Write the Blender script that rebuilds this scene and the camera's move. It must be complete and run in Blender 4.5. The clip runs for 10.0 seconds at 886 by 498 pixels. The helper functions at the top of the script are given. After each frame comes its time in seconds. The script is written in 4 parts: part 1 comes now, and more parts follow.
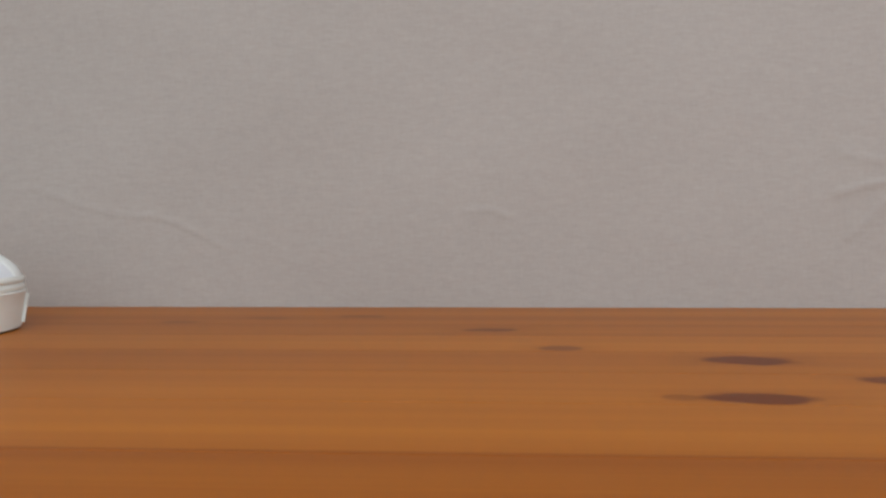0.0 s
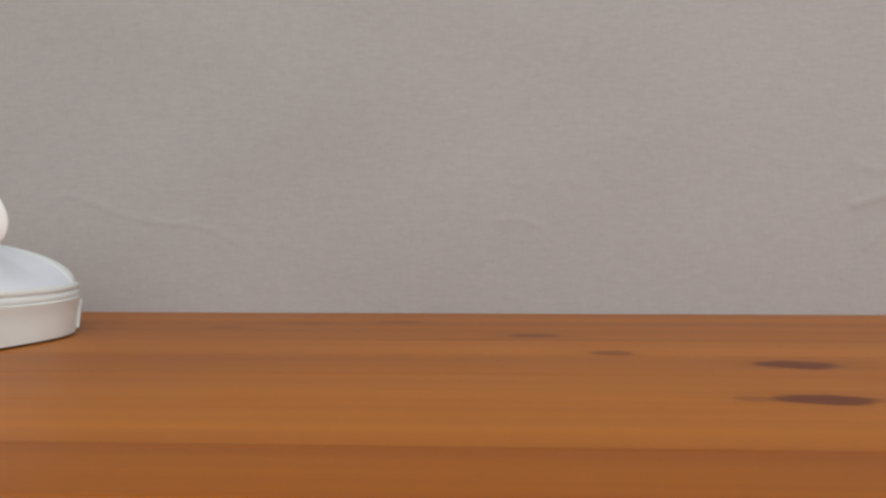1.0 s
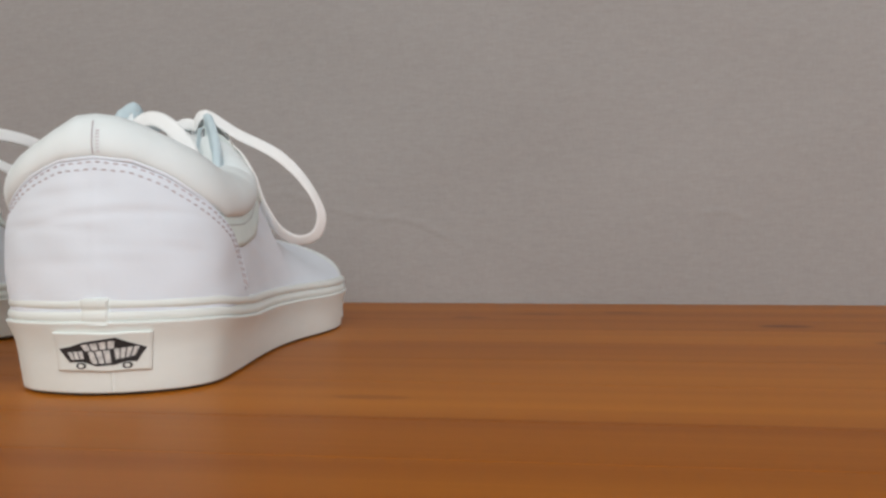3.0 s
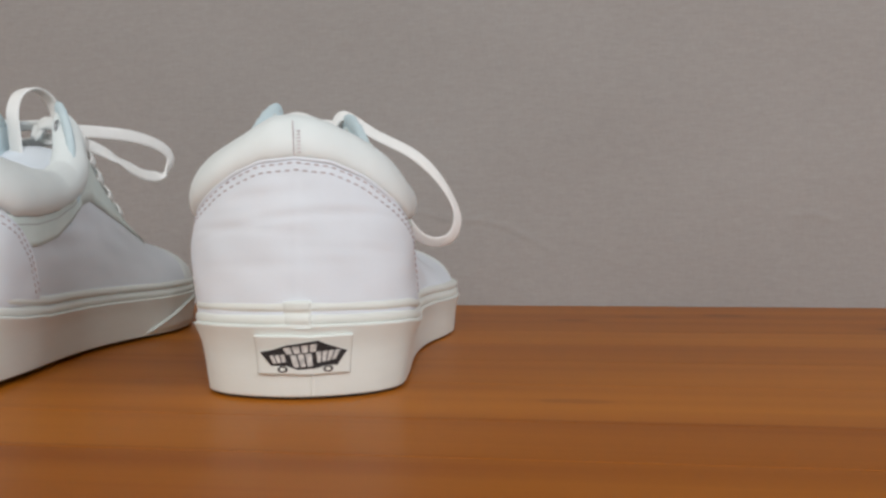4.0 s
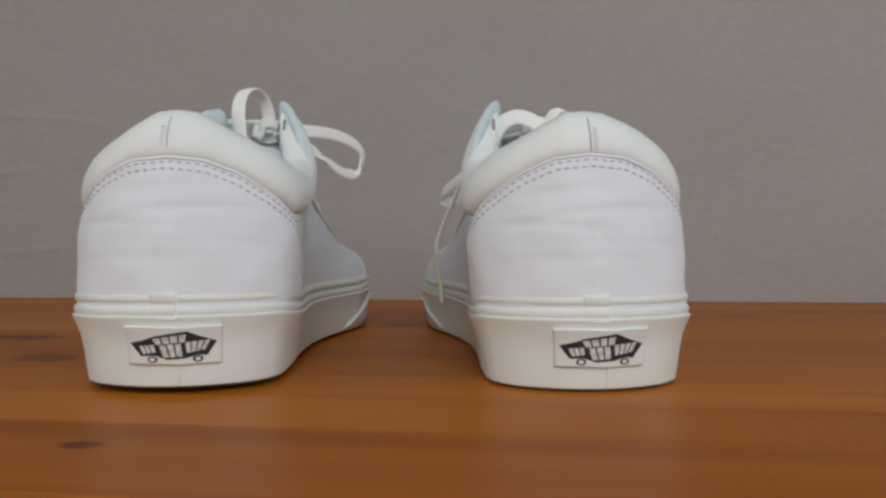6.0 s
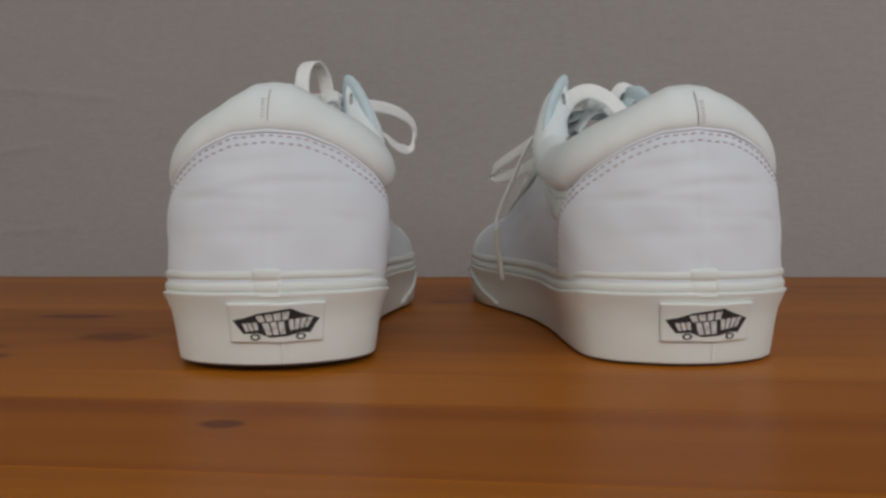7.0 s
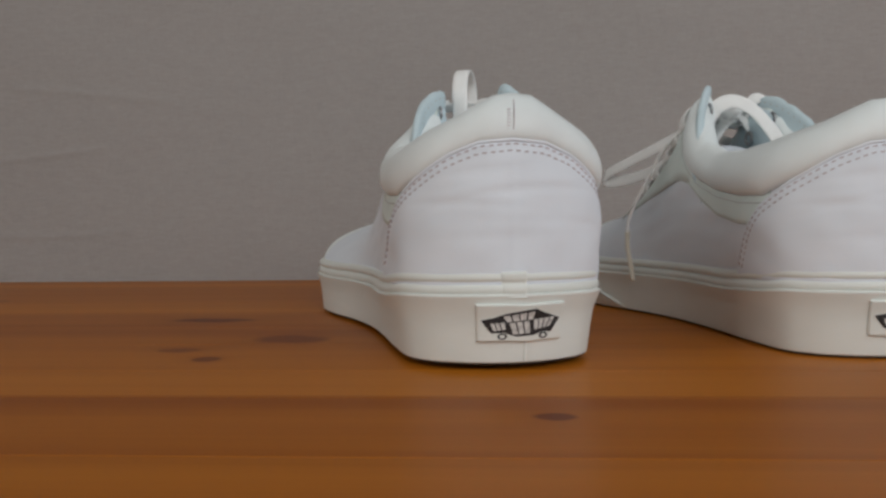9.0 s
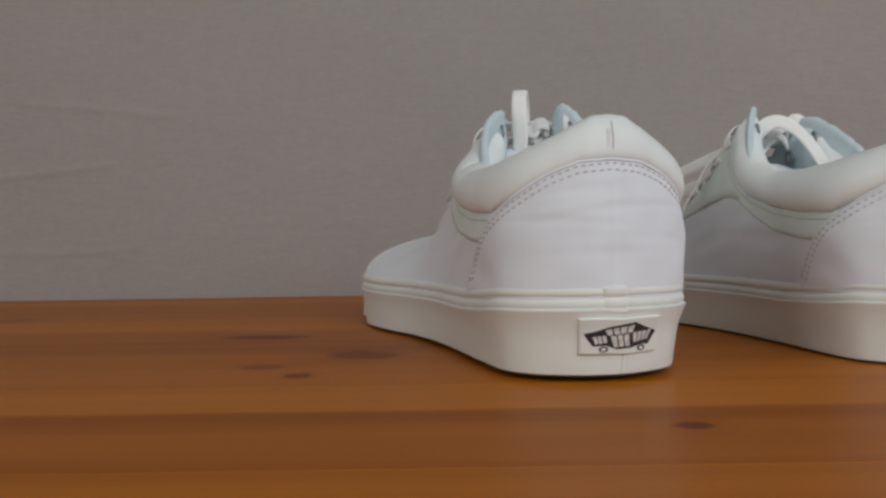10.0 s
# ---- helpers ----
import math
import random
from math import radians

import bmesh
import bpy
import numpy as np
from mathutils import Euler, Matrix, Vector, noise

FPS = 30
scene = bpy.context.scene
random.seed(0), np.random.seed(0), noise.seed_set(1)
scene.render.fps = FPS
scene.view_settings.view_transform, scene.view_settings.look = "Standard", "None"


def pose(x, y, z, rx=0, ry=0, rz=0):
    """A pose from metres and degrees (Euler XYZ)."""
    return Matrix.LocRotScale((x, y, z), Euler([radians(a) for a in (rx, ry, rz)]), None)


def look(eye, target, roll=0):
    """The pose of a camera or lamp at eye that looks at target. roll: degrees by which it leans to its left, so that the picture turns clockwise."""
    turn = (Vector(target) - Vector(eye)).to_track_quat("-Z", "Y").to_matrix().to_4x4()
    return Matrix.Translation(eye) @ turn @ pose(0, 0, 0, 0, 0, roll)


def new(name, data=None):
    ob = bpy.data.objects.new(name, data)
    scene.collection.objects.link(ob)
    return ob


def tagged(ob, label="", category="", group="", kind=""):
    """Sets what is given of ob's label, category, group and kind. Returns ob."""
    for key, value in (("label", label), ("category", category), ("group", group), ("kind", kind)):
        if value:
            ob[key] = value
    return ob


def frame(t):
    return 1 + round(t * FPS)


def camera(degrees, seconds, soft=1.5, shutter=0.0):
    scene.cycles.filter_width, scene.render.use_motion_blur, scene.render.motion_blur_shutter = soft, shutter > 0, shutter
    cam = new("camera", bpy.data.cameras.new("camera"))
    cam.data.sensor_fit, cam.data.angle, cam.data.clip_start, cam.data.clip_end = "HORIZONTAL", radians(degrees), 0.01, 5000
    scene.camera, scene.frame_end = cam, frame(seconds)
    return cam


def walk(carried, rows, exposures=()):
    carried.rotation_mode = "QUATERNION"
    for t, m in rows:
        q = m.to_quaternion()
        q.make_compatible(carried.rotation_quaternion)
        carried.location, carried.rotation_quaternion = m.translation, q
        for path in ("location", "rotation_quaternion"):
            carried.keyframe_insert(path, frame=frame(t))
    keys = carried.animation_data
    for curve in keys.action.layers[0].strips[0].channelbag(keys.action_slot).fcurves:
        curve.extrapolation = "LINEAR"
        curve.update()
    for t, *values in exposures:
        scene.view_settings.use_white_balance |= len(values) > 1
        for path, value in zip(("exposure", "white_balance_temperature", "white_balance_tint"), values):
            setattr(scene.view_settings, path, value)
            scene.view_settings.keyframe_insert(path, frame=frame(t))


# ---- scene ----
cam = camera(58.5, 10.0, soft=2.7)
PATH = [
    (0, (0.3232, 0.0239, 0.0450), (0.1972, 2.0199, 0.0260), -0.2),
    (0.5, (0.3216, 0.0229, 0.0454), (0.2046, 2.0189, 0.0234), -0.1),
    (1, (0.2930, 0.0071, 0.0467), (0.2020, 2.0051, 0.0417), 0.0),
    (1.5, (0.2624, -0.0003, 0.0455), (0.1614, 1.9967, 0.0685), -0.0),
    (2, (0.2306, -0.0027, 0.0473), (0.0976, 1.9933, 0.0423), -0.2),
    (2.5, (0.2065, -0.0108, 0.0474), (0.0215, 1.9802, 0.0324), -0.2),
    (2.7, (0.2019, -0.0160, 0.0492), (-0.0271, 1.9710, 0.0252), -0.2),
    (3.8, (0.1375, -0.0230, 0.0492), (-0.1125, 1.9610, 0.0142), -0.3),
    (4, (0.1268, -0.0246, 0.0494), (-0.1132, 1.9604, 0.0244), -0.2),
    (4.5, (0.1108, -0.0287, 0.0490), (-0.2322, 1.9413, 0.0290), -0.3),
    (5, (0.0927, -0.0331, 0.0488), (-0.2343, 1.9399, 0.0328), -0.3),
    (5.5, (0.0697, -0.0370, 0.0489), (-0.2573, 1.9360, 0.0359), -0.3),
    (6, (0.0459, -0.0402, 0.0492), (-0.2681, 1.9348, 0.0172), -0.4),
    (6.2, (0.0390, -0.0400, 0.0491), (-0.2730, 1.9350, 0.0051), -0.5),
    (7.3, (-0.0093, -0.0442, 0.0486), (-0.1873, 1.9448, -0.0624), -0.4),
    (7.5, (-0.0196, -0.0447, 0.0489), (-0.1496, 1.9473, -0.0751), -0.3),
    (8, (-0.0396, -0.0509, 0.0487), (-0.2156, 1.9381, -0.0773), -0.4),
    (8.5, (-0.0612, -0.0554, 0.0498), (-0.2052, 1.9356, -0.0762), -0.5),
    (9, (-0.0850, -0.0645, 0.0504), (-0.2060, 1.9305, -0.0336), -0.7),
    (9.5, (-0.1139, -0.0704, 0.0508), (-0.1169, 1.9286, -0.0172), -0.8),
    (10, (-0.1334, -0.0726, 0.0518), (-0.1384, 1.9264, 0.0038), -0.9),
]
EXPOSURES = [(0.0, -0.17), (1.0, -0.15), (2.0, -0.38), (2.5, -0.43), (4.0, -0.5), (4.5, -1.05), (5.5, -0.87), (6.0, -0.8), (7.5, -1.17), (8.0, -1.15), (9.0, -0.97), (10.0, -0.9)]
walk(cam, [(t, look(eye, target, roll)) for t, eye, target, roll in PATH], EXPOSURES)

# ---- world and light ----
WALL_Y, FLOOR_Z, CEIL_Z = 0.5647, -0.75, 1.75
WEST, EAST, SOUTH = -1.7, 2.0, -1.4
WIN = (-0.15, 1.15, 0.3, 1.55)           # window in the south wall: x0, x1, z0, z1
WIN_E = (-1.25, -0.15, 0.2, 1.4)           # window in the east wall: y0, y1, z0, z1
world = bpy.data.worlds.new("sky_world")
scene.world = world
world.use_nodes = True
sky = world.node_tree.nodes.new("ShaderNodeTexSky")
sky.sky_type, sky.sun_disc = "NISHITA", False
sky.sun_elevation, sky.sun_rotation = radians(40), radians(60)
bg = world.node_tree.nodes["Background"]
bg.inputs["Strength"].default_value = 0.1
world.node_tree.links.new(sky.outputs["Color"], bg.inputs["Color"])

daylight = bpy.data.lights.new("window_daylight", "AREA")
daylight.shape, daylight.size, daylight.size_y = "RECTANGLE", WIN[1] - WIN[0] - 0.1, WIN[3] - WIN[2] - 0.1
daylight.energy, daylight.color = 35.0, (0.985, 0.985, 0.97)
lamp = new("window_daylight", daylight)
lamp.matrix_world = look(((WIN[0] + WIN[1]) / 2, SOUTH - 0.02, (WIN[2] + WIN[3]) / 2), ((WIN[0] + WIN[1]) / 2, 0, (WIN[2] + WIN[3]) / 2))

side_light = bpy.data.lights.new("side_window_daylight", "AREA")
side_light.shape, side_light.size, side_light.size_y = "RECTANGLE", WIN_E[1] - WIN_E[0] - 0.1, WIN_E[3] - WIN_E[2] - 0.1
side_light.energy, side_light.color = 19.0, (0.9, 0.94, 1.0)
side_lamp = new("side_window_daylight", side_light)
side_lamp.matrix_world = look((EAST + 0.02, (WIN_E[0] + WIN_E[1]) / 2, (WIN_E[2] + WIN_E[3]) / 2), (0, (WIN_E[0] + WIN_E[1]) / 2, (WIN_E[2] + WIN_E[3]) / 2))

WIN_W = (-1.25, -0.25, 0.2, 1.4)          # unseen window added in the west wall for fill light: y0, y1, z0, z1
# added fill lamp that brightens the west-facing sides of the shoes
west_fill = bpy.data.lights.new("west_fill_light", "AREA")
west_fill.shape, west_fill.size, west_fill.size_y = "RECTANGLE", WIN_W[1] - WIN_W[0] - 0.1, WIN_W[3] - WIN_W[2] - 0.1
west_fill.energy, west_fill.color = 17.0, (1.0, 0.97, 0.92)
west_fill_lamp = new("west_fill_light", west_fill)
west_fill_lamp.matrix_world = look((WEST - 0.02, (WIN_W[0] + WIN_W[1]) / 2, (WIN_W[2] + WIN_W[3]) / 2), (0, (WIN_W[0] + WIN_W[1]) / 2, (WIN_W[2] + WIN_W[3]) / 2))


# ---- materials ----
def material(name, dark, light, rough=0.6, scale=(40, 40, 40), fine=(900, 900, 900), bump=0.15, dist=0.0004, spec=0.5, big=6.0, metal=0.0):
    """Two-scale mottled surface: big and mid noise mix two colours, a fine noise gives relief."""
    m = bpy.data.materials.new(name)
    m.use_nodes = True
    nt = m.node_tree
    n, l = nt.nodes, nt.links
    bsdf = n["Principled BSDF"]
    tc = n.new("ShaderNodeTexCoord")

    def noise_at(vec, detail):
        mp = n.new("ShaderNodeMapping")
        mp.inputs["Scale"].default_value = vec
        l.new(tc.outputs["Object"], mp.inputs["Vector"])
        t = n.new("ShaderNodeTexNoise")
        t.inputs["Scale"].default_value = 1.0
        t.inputs["Detail"].default_value = detail
        l.new(mp.outputs["Vector"], t.inputs["Vector"])
        return t.outputs["Fac"]

    a, b, c = noise_at((big, big, big), 2), noise_at(scale, 4), noise_at(fine, 2)
    mix = n.new("ShaderNodeMath"); mix.operation = "ADD"
    l.new(a, mix.inputs[0]); l.new(b, mix.inputs[1])
    ramp = n.new("ShaderNodeMapRange")
    ramp.inputs["From Min"].default_value, ramp.inputs["From Max"].default_value = 0.7, 1.3
    l.new(mix.outputs[0], ramp.inputs["Value"])
    col = n.new("ShaderNodeMix"); col.data_type = "RGBA"
    col.inputs["A"].default_value, col.inputs["B"].default_value = (*dark, 1), (*light, 1)
    l.new(ramp.outputs["Result"], col.inputs["Factor"])
    l.new(col.outputs["Result"], bsdf.inputs["Base Color"])
    bsdf.inputs["Roughness"].default_value, bsdf.inputs["Metallic"].default_value = rough, metal
    bsdf.inputs["Specular IOR Level"].default_value = spec
    add = n.new("ShaderNodeMath"); add.operation = "MULTIPLY_ADD"
    add.inputs[1].default_value = 0.6
    l.new(b, add.inputs[0]); l.new(c, add.inputs[2])
    bp = n.new("ShaderNodeBump")
    bp.inputs["Strength"].default_value, bp.inputs["Distance"].default_value = bump, dist
    l.new(add.outputs[0], bp.inputs["Height"])
    l.new(bp.outputs["Normal"], bsdf.inputs["Normal"])
    return m


M_CANVAS = material("white_canvas", (0.70, 0.745, 0.80), (0.77, 0.81, 0.865), 0.85, (22, 22, 60), (1500, 1500, 1500), 0.05, 0.0006, 0.25)
M_LEATHER = material("white_leather", (0.745, 0.795, 0.795), (0.805, 0.855, 0.855), 0.5, (60, 60, 60), (1800, 1800, 1800), 0.12, 0.0003, 0.4)
M_RUBBER = material("white_rubber", (0.70, 0.735, 0.70), (0.79, 0.825, 0.79), 0.45, (20, 20, 90), (700, 700, 700), 0.08, 0.0005, 0.45)
M_SUEDE = material("pale_mint_suede", (0.66, 0.74, 0.715), (0.73, 0.80, 0.775), 0.9, (90, 90, 90), (1600, 1600, 1600), 0.4, 0.0004, 0.15)
M_LINING = material("pale_blue_lining", (0.50, 0.61, 0.65), (0.60, 0.71, 0.75), 0.9, (90, 90, 90), (1400, 1400, 1400), 0.4, 0.0004, 0.15)
M_SEAM = material("pale_mauve_thread", (0.62, 0.59, 0.61), (0.70, 0.67, 0.69), 0.9)
M_TIP = material("clear_tan_lace_tip", (0.62, 0.58, 0.48), (0.70, 0.66, 0.56), 0.3, bump=0.03)
M_LACE = material("white_lace_cotton", (0.83, 0.835, 0.82), (0.90, 0.90, 0.885), 0.9, (120, 120, 120), (2200, 2200, 2200), 0.5, 0.0004, 0.2)
M_STITCH = material("mauve_grey_thread_holes", (0.44, 0.39, 0.41), (0.58, 0.53, 0.55), 0.9)
# shade of the seams put into a darker colour; flap stitches share it
M_GROOVE = material("shaded_green_grey_seam", (0.44, 0.47, 0.46), (0.54, 0.57, 0.55), 0.9)
M_BLACK = material("black_print", (0.012, 0.012, 0.014), (0.03, 0.03, 0.032), 0.55, bump=0.03)
M_PRINT = material("worn_grey_print", (0.42, 0.42, 0.41), (0.74, 0.73, 0.70), 0.6, (900, 900, 300), bump=0.03, big=500.0)
M_METAL = material("nickel_eyelet", (0.34, 0.34, 0.35), (0.46, 0.46, 0.47), 0.35, bump=0.03, metal=1.0)
# near-black outsole: the contact shadow on the table put into its colour
M_SOLE_SHADE = material("contact_shade_underside", (0.03, 0.024, 0.02), (0.05, 0.04, 0.03), 0.8)
M_PLASTER = material("taupe_plaster", (0.33, 0.32, 0.31), (0.40, 0.39, 0.375), 0.9, (8, 8, 8), (300, 300, 300), 0.2, 0.001)
M_FLOOR = material("grey_carpet", (0.20, 0.18, 0.16), (0.27, 0.25, 0.22), 0.95, (30, 30, 30), (700, 700, 700), 0.5, 0.003)
M_FRAME = material("white_gloss_paint", (0.74, 0.74, 0.72), (0.80, 0.80, 0.78), 0.35)
M_GLASS = bpy.data.materials.new("window_glass")
M_GLASS.use_nodes = True
M_GLASS.node_tree.nodes["Principled BSDF"].inputs["Transmission Weight"].default_value = 1.0
M_GLASS.node_tree.nodes["Principled BSDF"].inputs["Roughness"].default_value = 0.0
M_GLASS.node_tree.nodes["Principled BSDF"].inputs["IOR"].default_value = 1.05


def linen_wall():
    """Grey-taupe linen wall covering: long horizontal threads with short slubs."""
    m = bpy.data.materials.new("taupe_linen_wall_covering")
    m.use_nodes = True
    n, l = m.node_tree.nodes, m.node_tree.links
    bsdf = n["Principled BSDF"]
    tc = n.new("ShaderNodeTexCoord")

    def nz(vec, detail, rough=0.5):
        mp = n.new("ShaderNodeMapping"); mp.inputs["Scale"].default_value = vec
        l.new(tc.outputs["Object"], mp.inputs["Vector"])
        t = n.new("ShaderNodeTexNoise"); t.inputs["Scale"].default_value = 1.0
        t.inputs["Detail"].default_value, t.inputs["Roughness"].default_value = detail, rough
        l.new(mp.outputs["Vector"], t.inputs["Vector"])
        return t.outputs["Fac"]

    def math_node(op, a, b):
        k = n.new("ShaderNodeMath"); k.operation = op
        for i, v in enumerate((a, b)):
            if isinstance(v, float):
                k.inputs[i].default_value = v
            else:
                l.new(v, k.inputs[i])
        return k.outputs[0]

    threads, weft, slub, cloud = nz((190, 1, 1000), 4, 0.6), nz((900, 1, 190), 3, 0.6), nz((110, 1, 420), 3), nz((7, 1, 7), 4)
    h = math_node("ADD", math_node("MULTIPLY", threads, 0.45), math_node("MULTIPLY", weft, 0.35))
    h = math_node("ADD", h, math_node("MULTIPLY", slub, 0.35))
    v = math_node("ADD", h, math_node("MULTIPLY", cloud, 0.22))
    mr = n.new("ShaderNodeMapRange")
    mr.inputs["From Min"].default_value, mr.inputs["From Max"].default_value = 0.36, 1.0
    l.new(v, mr.inputs["Value"])
    col = n.new("ShaderNodeMix"); col.data_type = "RGBA"
    col.inputs["A"].default_value, col.inputs["B"].default_value = (0.288, 0.266, 0.254, 1), (0.380, 0.356, 0.342, 1)
    l.new(mr.outputs["Result"], col.inputs["Factor"])
    l.new(col.outputs["Result"], bsdf.inputs["Base Color"])
    bsdf.inputs["Roughness"].default_value = 0.85
    bsdf.inputs["Specular IOR Level"].default_value = 0.2
    bp = n.new("ShaderNodeBump"); bp.inputs["Strength"].default_value, bp.inputs["Distance"].default_value = 0.2, 0.0006
    l.new(h, bp.inputs["Height"])
    l.new(bp.outputs["Normal"], bsdf.inputs["Normal"])
    return m


M_WALL = linen_wall()

# knots in the table top: x, y, half length, half width, darkness
KNOTS = [
    (0.4197, 0.3265, 0.0165, 0.0120, 0.95), (0.3989, 0.2539, 0.0165, 0.0090, 0.95), (0.3770, 0.2546, 0.0060, 0.0045, 0.5),
    (0.3224, 0.4258, 0.0160, 0.0075, 0.85), (0.3514, 0.3586, 0.0095, 0.0080, 0.7), (0.4520, 0.2854, 0.0120, 0.0075, 0.9),
    (0.2440, 0.4966, 0.0150, 0.0080, 0.55), (0.1470, 0.4603, 0.0130, 0.0070, 0.45), (0.1920, 0.4846, 0.0150, 0.0080, 0.4),
    (-0.2220, 0.3185, 0.0220, 0.0085, 0.95), (-0.1690, 0.2578, 0.0170, 0.0105, 0.8), (-0.0699, 0.1324, 0.0060, 0.0042, 0.95),
    (-0.1876, 0.2117, 0.0055, 0.0052, 0.85), (-0.2054, 0.2309, 0.0090, 0.0050, 0.7), (-0.4012, 0.4129, 0.0150, 0.0080, 0.5),
    (-0.0450, 0.3911, 0.0127, 0.0090, 0.6), (0.1379, 0.2182, 0.0120, 0.0035, 0.3),
]


# board edges from the table's front to the wall, and the tone of each board at its west and east end
EDGES = [-0.12, -0.066, -0.012, 0.046, 0.098, 0.1525, 0.1900, 0.2445, 0.2960, 0.3480, 0.3990, 0.4530, 0.5080, 0.5635]
TONES_WEST = [0.5, 0.45, 0.55, 0.55, 0.33, 0.74, 0.50, 0.45, 0.42, 0.66, 0.42, 0.5, 0.55]
TONES_EAST = [0.5, 0.45, 0.50, 0.40, 0.36, 0.34, 0.66, 0.56, 0.42, 0.70, 0.45, 0.52, 0.58]


def pine():
    """Varnished orange pine: grain along x, each board its own tone, dark red-brown knots."""
    m = bpy.data.materials.new("varnished_orange_pine")
    m.use_nodes = True
    n, l = m.node_tree.nodes, m.node_tree.links
    bsdf = n["Principled BSDF"]
    tc, info = n.new("ShaderNodeTexCoord"), n.new("ShaderNodeObjectInfo")
    sep = n.new("ShaderNodeSeparateXYZ")
    l.new(tc.outputs["Object"], sep.inputs[0])

    def mth(op, a, b=0.0, c=None, clamp=False):
        k = n.new("ShaderNodeMath"); k.operation, k.use_clamp = op, clamp
        for i, v in enumerate((a, b, c)):
            if v is None:
                continue
            if isinstance(v, (int, float)):
                k.inputs[i].default_value = v
            else:
                l.new(v, k.inputs[i])
        return k.outputs[0]

    wob = n.new("ShaderNodeTexNoise")
    wob.inputs["Scale"].default_value, wob.inputs["Detail"].default_value = 60.0, 3
    l.new(tc.outputs["Object"], wob.inputs["Vector"])
    wobble = mth("MULTIPLY_ADD", wob.outputs["Fac"], 0.9, -0.45)
    core, bend = 0.0, sep.outputs["Y"]
    for x, y, rx, ry, dark in KNOTS:
        dx = mth("MULTIPLY", mth("SUBTRACT", sep.outputs["X"], x), 1 / rx)
        dy = mth("MULTIPLY", mth("SUBTRACT", sep.outputs["Y"], y), 1 / ry)
        r = mth("SQRT", mth("ADD", mth("MULTIPLY", dx, dx), mth("MULTIPLY", dy, dy)))
        r = mth("ADD", r, wobble)
        edge = mth("MULTIPLY_ADD", r, -2.6, 3.0, clamp=True)
        halo = mth("MULTIPLY", mth("MULTIPLY_ADD", r, -0.42, 1.0, clamp=True), 0.30)
        core = mth("MAXIMUM", core, mth("MULTIPLY", mth("MAXIMUM", edge, halo), dark))
        gauss = mth("EXPONENT", mth("MULTIPLY", mth("MULTIPLY", r, r), -0.25))
        bend = mth("ADD", bend, mth("MULTIPLY", mth("MULTIPLY", gauss, dy), 0.35 * ry))
    comb = n.new("ShaderNodeCombineXYZ")
    l.new(mth("MULTIPLY", sep.outputs["X"], 1.0), comb.inputs[0])
    l.new(mth("ADD", bend, mth("MULTIPLY", info.outputs["Random"], 3.0)), comb.inputs[1])

    def grain(sx, sy, detail):
        mp = n.new("ShaderNodeMapping"); mp.inputs["Scale"].default_value = (sx, sy, 1)
        l.new(comb.outputs[0], mp.inputs["Vector"])
        t = n.new("ShaderNodeTexNoise"); t.inputs["Scale"].default_value, t.inputs["Detail"].default_value = 1.0, detail
        l.new(mp.outputs["Vector"], t.inputs["Vector"])
        return t.outputs["Fac"]

    rings, fibre = grain(1.4, 52, 3), grain(7, 600, 2)
    whole = n.new("ShaderNodeCombineXYZ")
    l.new(mth("MULTIPLY", sep.outputs["X"], 0.6), whole.inputs[0])
    l.new(mth("MULTIPLY", bend, 30.0), whole.inputs[1])
    wide_tone = n.new("ShaderNodeTexNoise"); wide_tone.inputs["Scale"].default_value, wide_tone.inputs["Detail"].default_value = 1.0, 2
    l.new(whole.outputs[0], wide_tone.inputs["Vector"])
    broad = wide_tone.outputs["Fac"]
    across = mth("MULTIPLY_ADD", sep.outputs["Y"], 1 / (EDGES[-1] - EDGES[0]), -EDGES[0] / (EDGES[-1] - EDGES[0]))

    def board_tone(tones):
        ramp = n.new("ShaderNodeValToRGB")
        ramp.color_ramp.interpolation = "CONSTANT"
        stops = ramp.color_ramp.elements
        for i, (y, v) in enumerate(zip(EDGES, tones)):
            e = stops[0] if i == 0 else stops.new((y - EDGES[0]) / (EDGES[-1] - EDGES[0]))
            e.color = (v, v, v, 1)
        stops.remove(stops[len(stops) - 1])
        l.new(across, ramp.inputs["Fac"])
        return ramp.outputs["Color"]

    end = mth("MULTIPLY_ADD", sep.outputs["X"], 5.0, 0.25, clamp=True)
    tone = mth("ADD", mth("MULTIPLY", board_tone(TONES_WEST), mth("SUBTRACT", 1.0, end)), mth("MULTIPLY", board_tone(TONES_EAST), end))
    f = mth("ADD", mth("MULTIPLY", rings, 0.36), mth("MULTIPLY", fibre, 0.07))
    f = mth("ADD", f, mth("MULTIPLY", broad, 0.32))
    f = mth("ADD", f, mth("MULTIPLY", tone, 0.42))
    mr = n.new("ShaderNodeMapRange")
    mr.inputs["From Min"].default_value, mr.inputs["From Max"].default_value = 0.41, 0.77
    l.new(f, mr.inputs["Value"])
    col = n.new("ShaderNodeMix"); col.data_type = "RGBA"
    col.inputs["A"].default_value, col.inputs["B"].default_value = (0.28, 0.074, 0.0055, 1), (0.505, 0.172, 0.015, 1)
    l.new(mr.outputs["Result"], col.inputs["Factor"])
    kn = n.new("ShaderNodeMix"); kn.data_type = "RGBA"
    kn.inputs["B"].default_value = (0.14, 0.029, 0.005, 1)
    l.new(col.outputs["Result"], kn.inputs["A"]); l.new(core, kn.inputs["Factor"])
    l.new(kn.outputs["Result"], bsdf.inputs["Base Color"])
    bsdf.inputs["Specular IOR Level"].default_value = 0.045
    bsdf.inputs["Roughness"].default_value = 0.34
